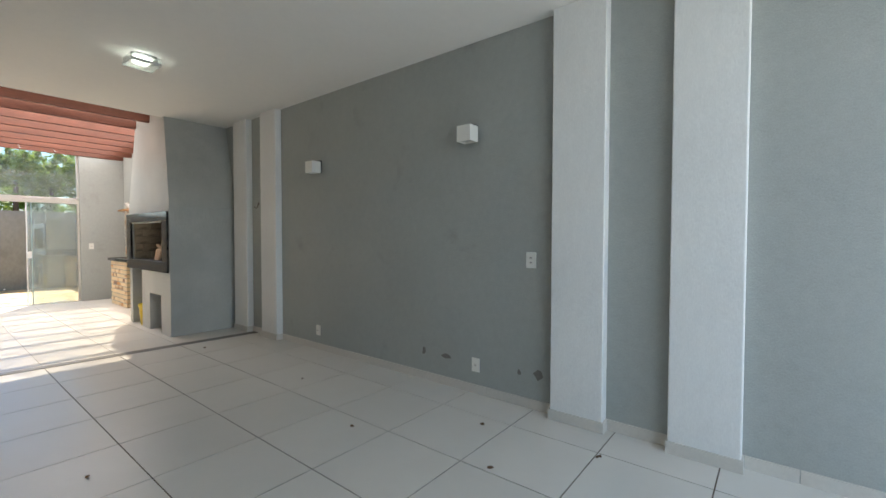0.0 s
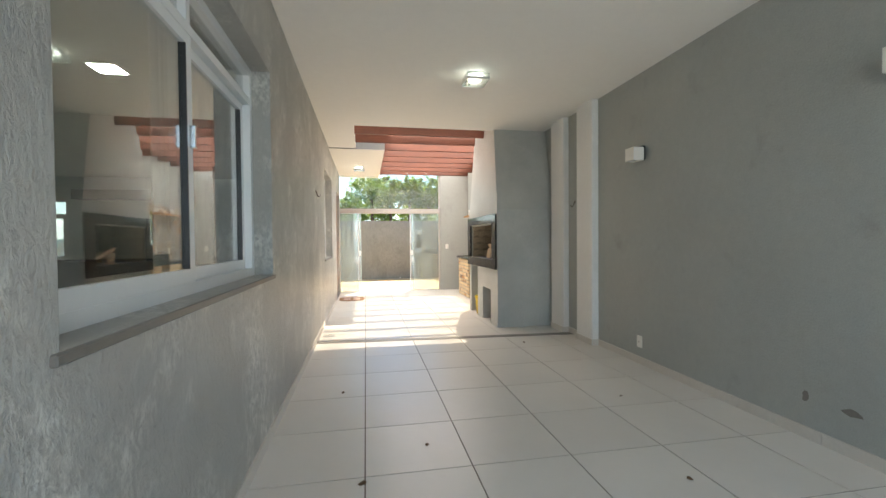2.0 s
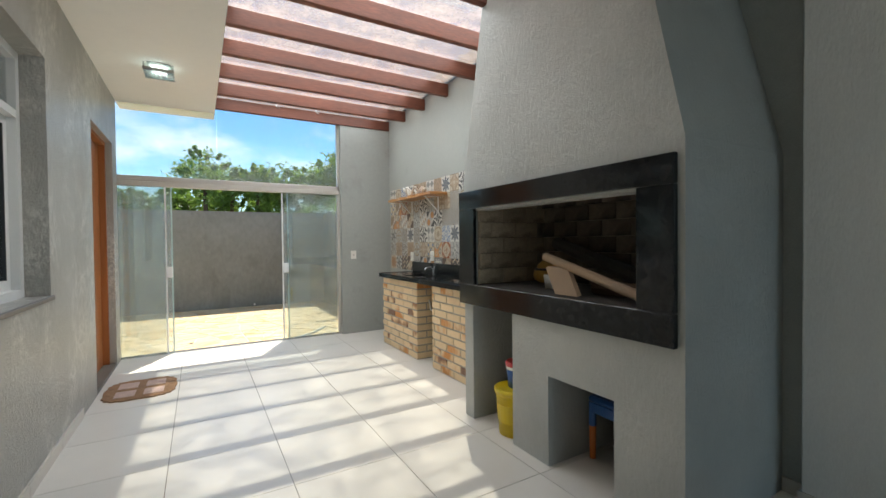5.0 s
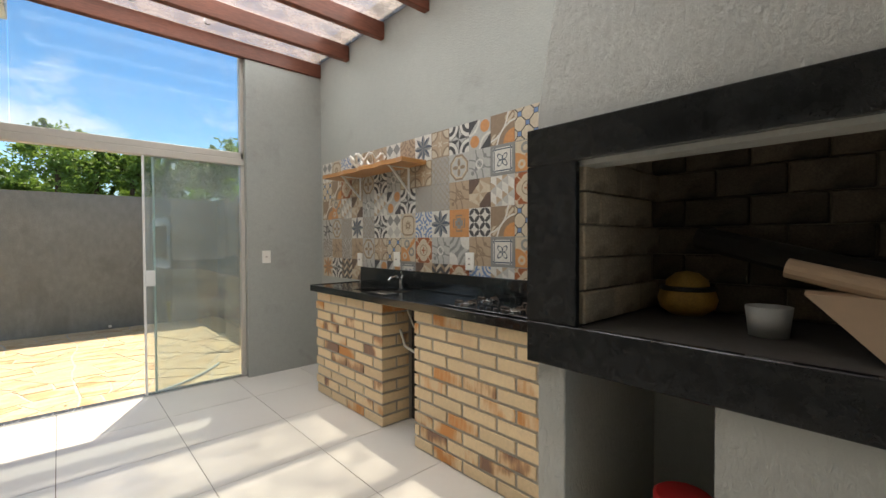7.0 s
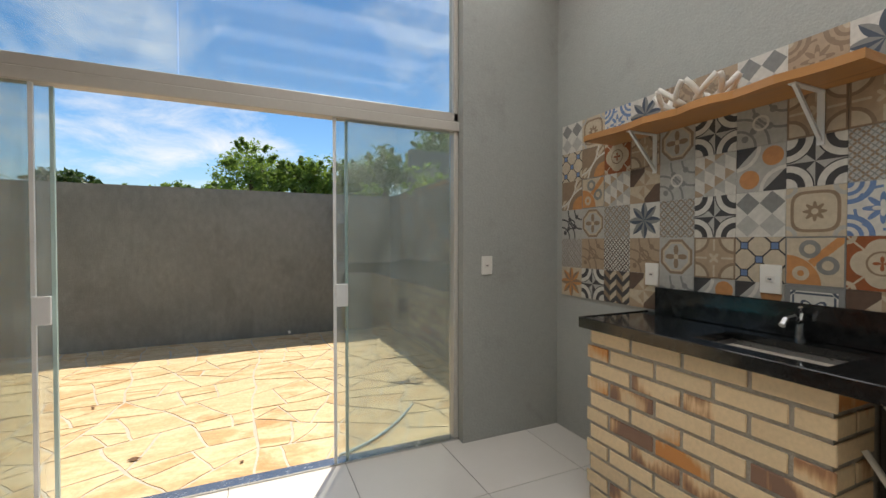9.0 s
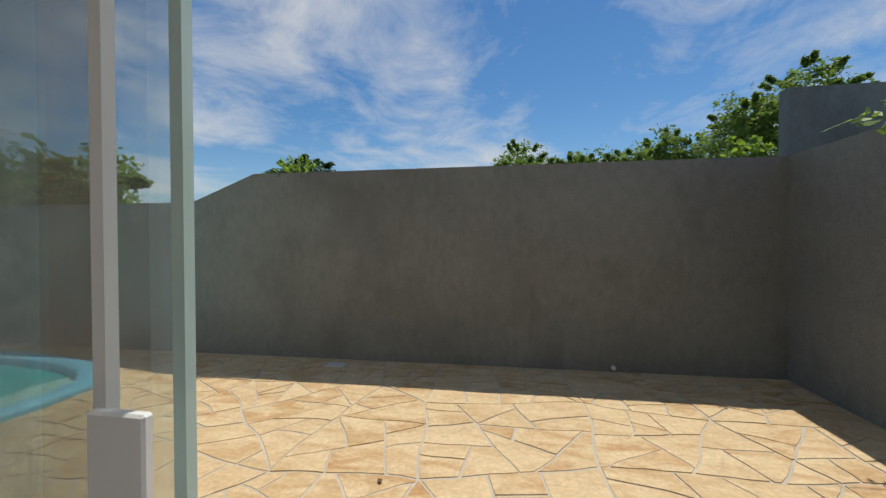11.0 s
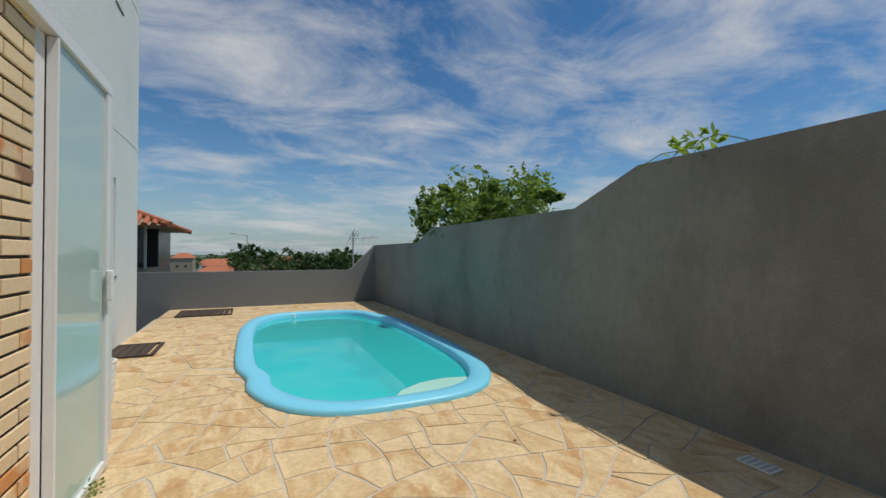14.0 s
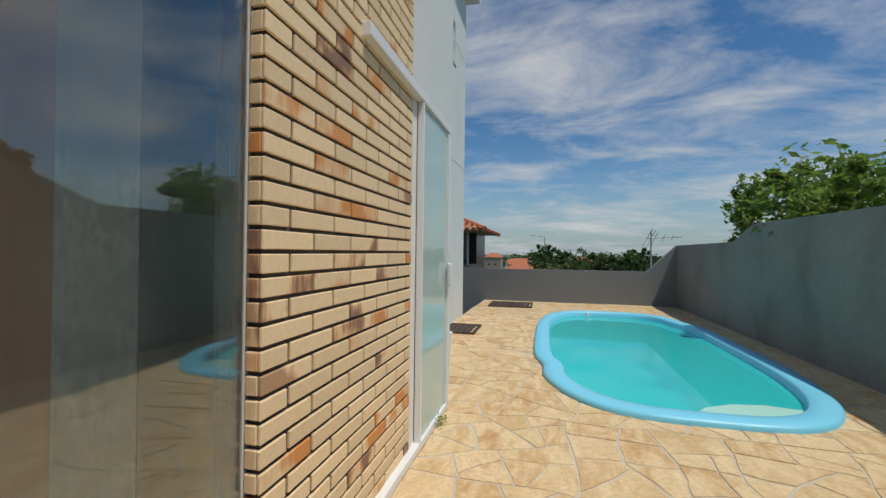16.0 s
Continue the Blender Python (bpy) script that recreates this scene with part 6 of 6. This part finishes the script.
def far_house(x, y, z, w, d, h, label, seed, pitched=True):
    t = thing("far_house", (x, y, z), label, "house", "far houses")
    part("wall", boxes((x - w / 2, y - d / 2, z, x + w / 2, y + d / 2, z + h)), M_HOUSE if seed % 2 else M_CLAY, t)
    if pitched:
        bm = bmesh.new()
        e = 0.4
        a0 = [bm.verts.new(p) for p in ((x - w / 2 - e, y - d / 2 - e, z + h), (x + w / 2 + e, y - d / 2 - e, z + h), (x + w / 2 + e, y + d / 2 + e, z + h), (x - w / 2 - e, y + d / 2 + e, z + h))]
        b0 = [bm.verts.new(p) for p in ((x, y - d / 4, z + h + w * 0.2), (x, y + d / 4, z + h + w * 0.2))]
        bm.faces.new(a0)
        bm.faces.new((a0[0], a0[1], b0[0]))
        bm.faces.new((a0[1], a0[2], b0[1], b0[0]))
        bm.faces.new((a0[2], a0[3], b0[1]))
        bm.faces.new((a0[3], a0[0], b0[0], b0[1]))
        part("roof", bm, M_ROOFT, t, "terracotta tiled roof")
    for k in range(2):
        part("window", boxes((x + w / 2, y - d * 0.3 + k * d * 0.4, z + h * 0.45, x + w / 2 + 0.03, y - d * 0.3 + k * d * 0.4 + 1.2, z + h * 0.45 + 1.1)), M_ROOMD, t)


far_house(-27, 13.1, -5.75, 7, 7.5, 4.8, "low house with a terracotta roof below the yard", 1)
far_house(-62, 15.6, -8.6, 8, 9, 5.6, "distant house with a terracotta roof", 2)
rng = random.Random(21)
for k in range(16):
    a0 = rng.uniform(1.45, 1.80)
    r = rng.uniform(110, 320)
    far_house(-math.sin(a0) * r, 13 + math.cos(a0) * r, -12 + rng.uniform(0, 2), rng.uniform(7, 13), rng.uniform(7, 12), rng.uniform(4, 8.5), "pale distant house on the slope", k, k % 3 > 0)
nb = thing("neighbour_house", (-16.0, 9.8, GZ), "neighbouring house with a terracotta eave and glazed porch", "house")
part("wall", boxes((-20.0, 5.0, GZ, -15.6, 10.3, 1.91)), M_CLAY, nb)
part("porch_wall", boxes((-20.0, 10.302, GZ, -15.6, 10.95, 0.6)), M_CLAY, nb)
part("porch_back", boxes((-20.0, 10.302, 0.6, -17.5, 10.95, 1.91)), M_ROOMD, nb, "dark porch inside")
part("porch_pane", boxes((-15.64, 10.36, 0.6, -15.62, 10.88, 1.84)), M_GLASS, nb, "green tinted glass")
for y in (10.30, 10.60, 10.88):
    part("porch_post", boxes((-15.68, y, 0.6, -15.59, y + 0.06, 1.91)), M_BEIGE, nb)
bm = bmesh.new()
lo = [bm.verts.new(p) for p in ((-14.9, 11.6, 1.92), (-14.9, 4.2, 1.92), (-20.6, 4.2, 1.92), (-20.6, 11.6, 1.92))]
hi = [bm.verts.new(p) for p in ((-17.75, 8.75, 3.06), (-17.75, 7.05, 3.06))]
bm.faces.new(lo)
bm.faces.new((lo[0], lo[1], hi[1], hi[0]))
bm.faces.new((lo[1], lo[2], hi[1]))
bm.faces.new((lo[2], lo[3], hi[0], hi[1]))
bm.faces.new((lo[3], lo[0], hi[0]))
part("roof_deck", bm, M_CLAY, nb, "brown boarded eave")
for k in range(30):
    y = 11.5 - k * 0.24
    d = min(2.85, 11.6 - y + 0.02, y - 4.2)
    if d > 0.05:
        part("roof_tile", tube(bmesh.new(), [(-14.82, y, 1.925), (-14.9 - d, y, 1.96 + d * 0.4)], 0.085, 8), M_ROOFT, nb)
for k in range(22):
    x = -15.0 - k * 0.24
    d = min(2.85, -14.9 - x, x + 20.6)
    if d > 0.05:
        part("roof_tile", tube(bmesh.new(), [(x, 11.68, 1.925), (x, 11.6 - d, 1.96 + d * 0.4)], 0.085, 8), M_ROOFT, nb)
part("hip_tile", tube(bmesh.new(), [(-14.82, 11.68, 1.95), (-17.75, 8.75, 3.13)], 0.1, 8), M_ROOFT, nb)
nb.location += Vector((0, -0.5, 0.12))
palms = ((-22, 14.0, 1.6), (-22.5, 15.2, 1.4), (-22, 16.2, 1.0), (-23, 17.2, 1.3), (-24, 13.2, 1.2), (-26, 15.0, 1.6), (-21.0, 17.6, 0.9))
for i, (x, y, r) in enumerate(palms):
    tree("garden_tree", x, y, GZ - 1.2, 5.9 + 0.25 * math.sin(i * 2.1), (r, r, r * 0.8), 0.10, 2200, M_GREEND, "dark green garden tree beyond the end wall", 50 + i, 9)
rng = random.Random(5)
v, f = [], []
for k in range(420):
    a0 = rng.uniform(-0.9, 2.3)
    r = rng.uniform(140, 900)
    c = (-math.sin(a0) * r, 13 + math.cos(a0) * r, -11 + rng.uniform(0, 2.0) + r * 0.004)
    vv, ff = leaf_cloud(26, c, (r * 0.03, r * 0.03, 2.0 + r * 0.004), 1.2 + r * 0.004, rng, 3)
    o = len(v)
    v += vv
    f += [tuple(q + o for q in g) for g in ff]
me = bpy.data.meshes.new("far_woods")
me.from_pydata([tuple(p) for p in v], [], f)
me.materials.append(M_GREEND)
tagged(new("far_woods", me), "dark woods on the distant plain", "woods", kind="stuff")

# ---- pieces of floors and walls ----
floor = solo("floor", boxes((LX, Y0, -0.3, RX, GY + 0.06, -0.004)), M_GROUT, "pale square floor tiles with grey joints", "floor", kind="structure")
strip = bmesh.new()
prism(strip, [(LX, 7.00, 0.0005), (RX, 6.80, 0.0005), (RX, 6.915, 0.0005), (LX, 7.12, 0.0005)], (0, 0, 0.004))
part("threshold_strip", strip, M_STRIP, floor, "dark stone strip across the floor")
cache = {}


def floor_tile(x0, x1, y0, y1, joint):
    key = (round(x1 - x0, 3), round(y1 - y0, 3), joint)
    if key not in cache:
        w, d = key[0] / 2 - joint / 2, key[1] / 2 - joint / 2
        cache[key] = mesh_of("floor_tile", boxes((-w, -d, -0.004, w, d, 0.0)), M_TILE)
    piece("floor_tile", cache[key], ((x0 + x1) / 2, (y0 + y1) / 2, 0.0), floor)


xs = [LX] + [-0.375 + 0.61 * k for k in range(1, 6)] + [RX]
ys1 = [6.96] + [6.28 - 0.615 * k for k in range(15)]
ys2 = [6.96] + [7.60 + 0.608 * k for k in range(8)] + [GY + 0.05]
for rows_y, joint in ((sorted(y for y in ys1 if y > Y0), 0.0078), (ys2, 0.0038)):
    for y0, y1 in zip(rows_y, rows_y[1:]):
        for x0, x1 in zip(xs, xs[1:]):
            floor_tile(x0, x1, y0, y1, joint)


def brick_face(parent, axis, p, out, a0, a1, z0, rows, pitch, length, mats, h, depth=0.014, first_half=0, gap=0.011, phase=0.0):
    """Courses of bricks in running bond on an upright face."""
    for r in range(rows):
        z = z0 + (r + 0.5) * pitch
        a = a0 - phase - ((length + gap) / 2 if (r + first_half) % 2 else 0)
        while a < a1 - 0.02:
            s, e = max(a, a0), min(a + length, a1)
            if e - s > 0.03:
                ln = round(e - s, 3)
                key = (axis, ln, h, out, depth)
                if key not in cache:
                    lo, hi = sorted((0, out * depth))
                    b = (lo, -ln / 2, -h / 2, hi, ln / 2, h / 2) if axis == "x" else (-ln / 2, lo, -h / 2, ln / 2, hi, h / 2)
                    cache[key] = mesh_of("brick", boxes(b, bevel=0.003), mats)
                mid = (s + e) / 2
                piece("brick", cache[key], (p, mid, z) if axis == "x" else (mid, p, z), parent)
            a += length + gap


unit = thing("brick_base", (2.7, 11.1, 0), "cream and burnt-orange brick base under the counter", "counter base", "brick bases")
part("core", boxes((2.512, 10.645, 0.0, RX2, 11.615, 0.865)), M_JOINT, unit, "brown mortar")
brick_face(unit, "x", 2.512, -1, 10.632, 11.63, 0.0, 11, 0.0787, 0.232, M_BRICK, 0.0635, 0.008, 0, 0.015)
brick_face(unit, "y", 10.645, -1, 2.515, 2.74, 0.0, 11, 0.0787, 0.232, M_BRICK, 0.0635, 0.008, 0, 0.015)
brick_face(unit, "y", 11.615, 1, 2.515, 2.93, 0.0, 11, 0.0787, 0.232, M_BRICK, 0.0635, 0.008, 0, 0.015)
unit = thing("brick_base", (2.7, 9.6, 0), "cream and burnt-orange brick base under the cooktop", "counter base", "brick bases")
part("core", boxes((2.512, 9.125, 0.0, RX2, 10.265, 0.865)), M_JOINT, unit, "brown mortar")
brick_face(unit, "x", 2.512, -1, 9.125, 10.278, 0.0, 11, 0.0787, 0.232, M_BRICK, 0.0635, 0.008, 0, 0.015)
brick_face(unit, "y", 10.265, 1, 2.515, 2.74, 0.0, 11, 0.0787, 0.232, M_BRICK, 0.0635, 0.008, 1, 0.015)

bw = solo("brick_pillar", boxes((-2.053, 12.502, 0.0, -0.686, 12.545, 3.1)), M_JOINTD, "cream brick wall with dark recessed joints", "wall", kind="structure")
brick_face(bw, "y", 12.545, 1, -2.053, -0.672, 0.0, 43, 0.0715, 0.271, M_BRICK, 0.0575, 0.013, 0, 0.016, 0.184)
brick_face(bw, "x", -0.686, 1, 12.503, 12.544, 0.0, 43, 0.0715, 0.235, M_BRICK, 0.0575, 0.014)

# patterned tiles behind the counter
LOOKS = {"a": ("honeycomb", CREAM, BLU, DRK), "b": ("blossom", CREAM, ORG, GRY), "c": ("quatrefoil", RUST, CREAM, TAN), "d": ("diamonds", GRY, WHT, LGR), "e": ("medallion", CREAM, LGR, TAN),
         "f": ("scrollwork", WHT, BLU, BLU), "g": ("leafarcs", TAN, CREAM, ORG), "h": ("frame", GRY, WHT, NAVY), "i": ("hexcubes", LGR, WHT, SAND), "j": ("ovals", LGR, ORG, DRK),
         "k": ("vines", LGR, GRY, WHT), "l": ("pinwheel", CREAM, SAND, BRN), "m": ("rings", WHT, DRK, DRK), "n": ("vines", SAND, TAN, TAN), "o": ("arcstar", LGR, WHT, DRK), "p": ("octagon", LGR, TAN, CREAM),
         "q": ("crossmark", ORG, TAN, GRY), "r": ("chevron", LGR, GRY, WHT), "s": ("concave", SAND, TAN, CREAM), "t": ("lace", LGR, TAN, GRY), "u": ("star", WHT, GRY, NAVY), "v": ("zigzag", CREAM, DRK, TAN),
         "w": ("star", CREAM, ORG, TAN), "x": ("vines", LGR, DRK, DRK), "y": ("lace", WHT, BRN, DRK), "z": ("scrollwork", SAND, TAN, CREAM)}
PITCH = 0.1925
tile_meshes = {}
for letter, (kind, a0, b0, c0) in LOOKS.items():
    mt = pattern_tile("patterned_tile_" + kind, kind, a0, b0, c0)
    tile_meshes[letter] = mesh_of("wall_tile", boxes((-0.004, -PITCH / 2 + 0.0007, -PITCH / 2 + 0.0007, 0.004, PITCH / 2 - 0.0007, PITCH / 2 - 0.0007)), mt)
splash = tagged(new("backsplash"), "mixed patterned cement-style tiles in brown, grey and blue", "tiles", kind="structure")
splash.location = (RX2 - 0.006, 10.6, 1.44)
# one letter a tile, each word a column from the top down
for c, word in enumerate("dagxyw egbpno fcityv uslunl zpktpk noiosj dkjdaj zsoebh ustfcl sttukvl opnqrc jklmnf ghighi abcabc defdef ghighi abcabc".split()):
    for r, letter in enumerate(word[:6]):
        piece("wall_tile", tile_meshes[letter], (RX2 - 0.0065, 12.33 - PITCH * (c + 0.5), 2.085 - PITCH * (r + 0.5)), splash)
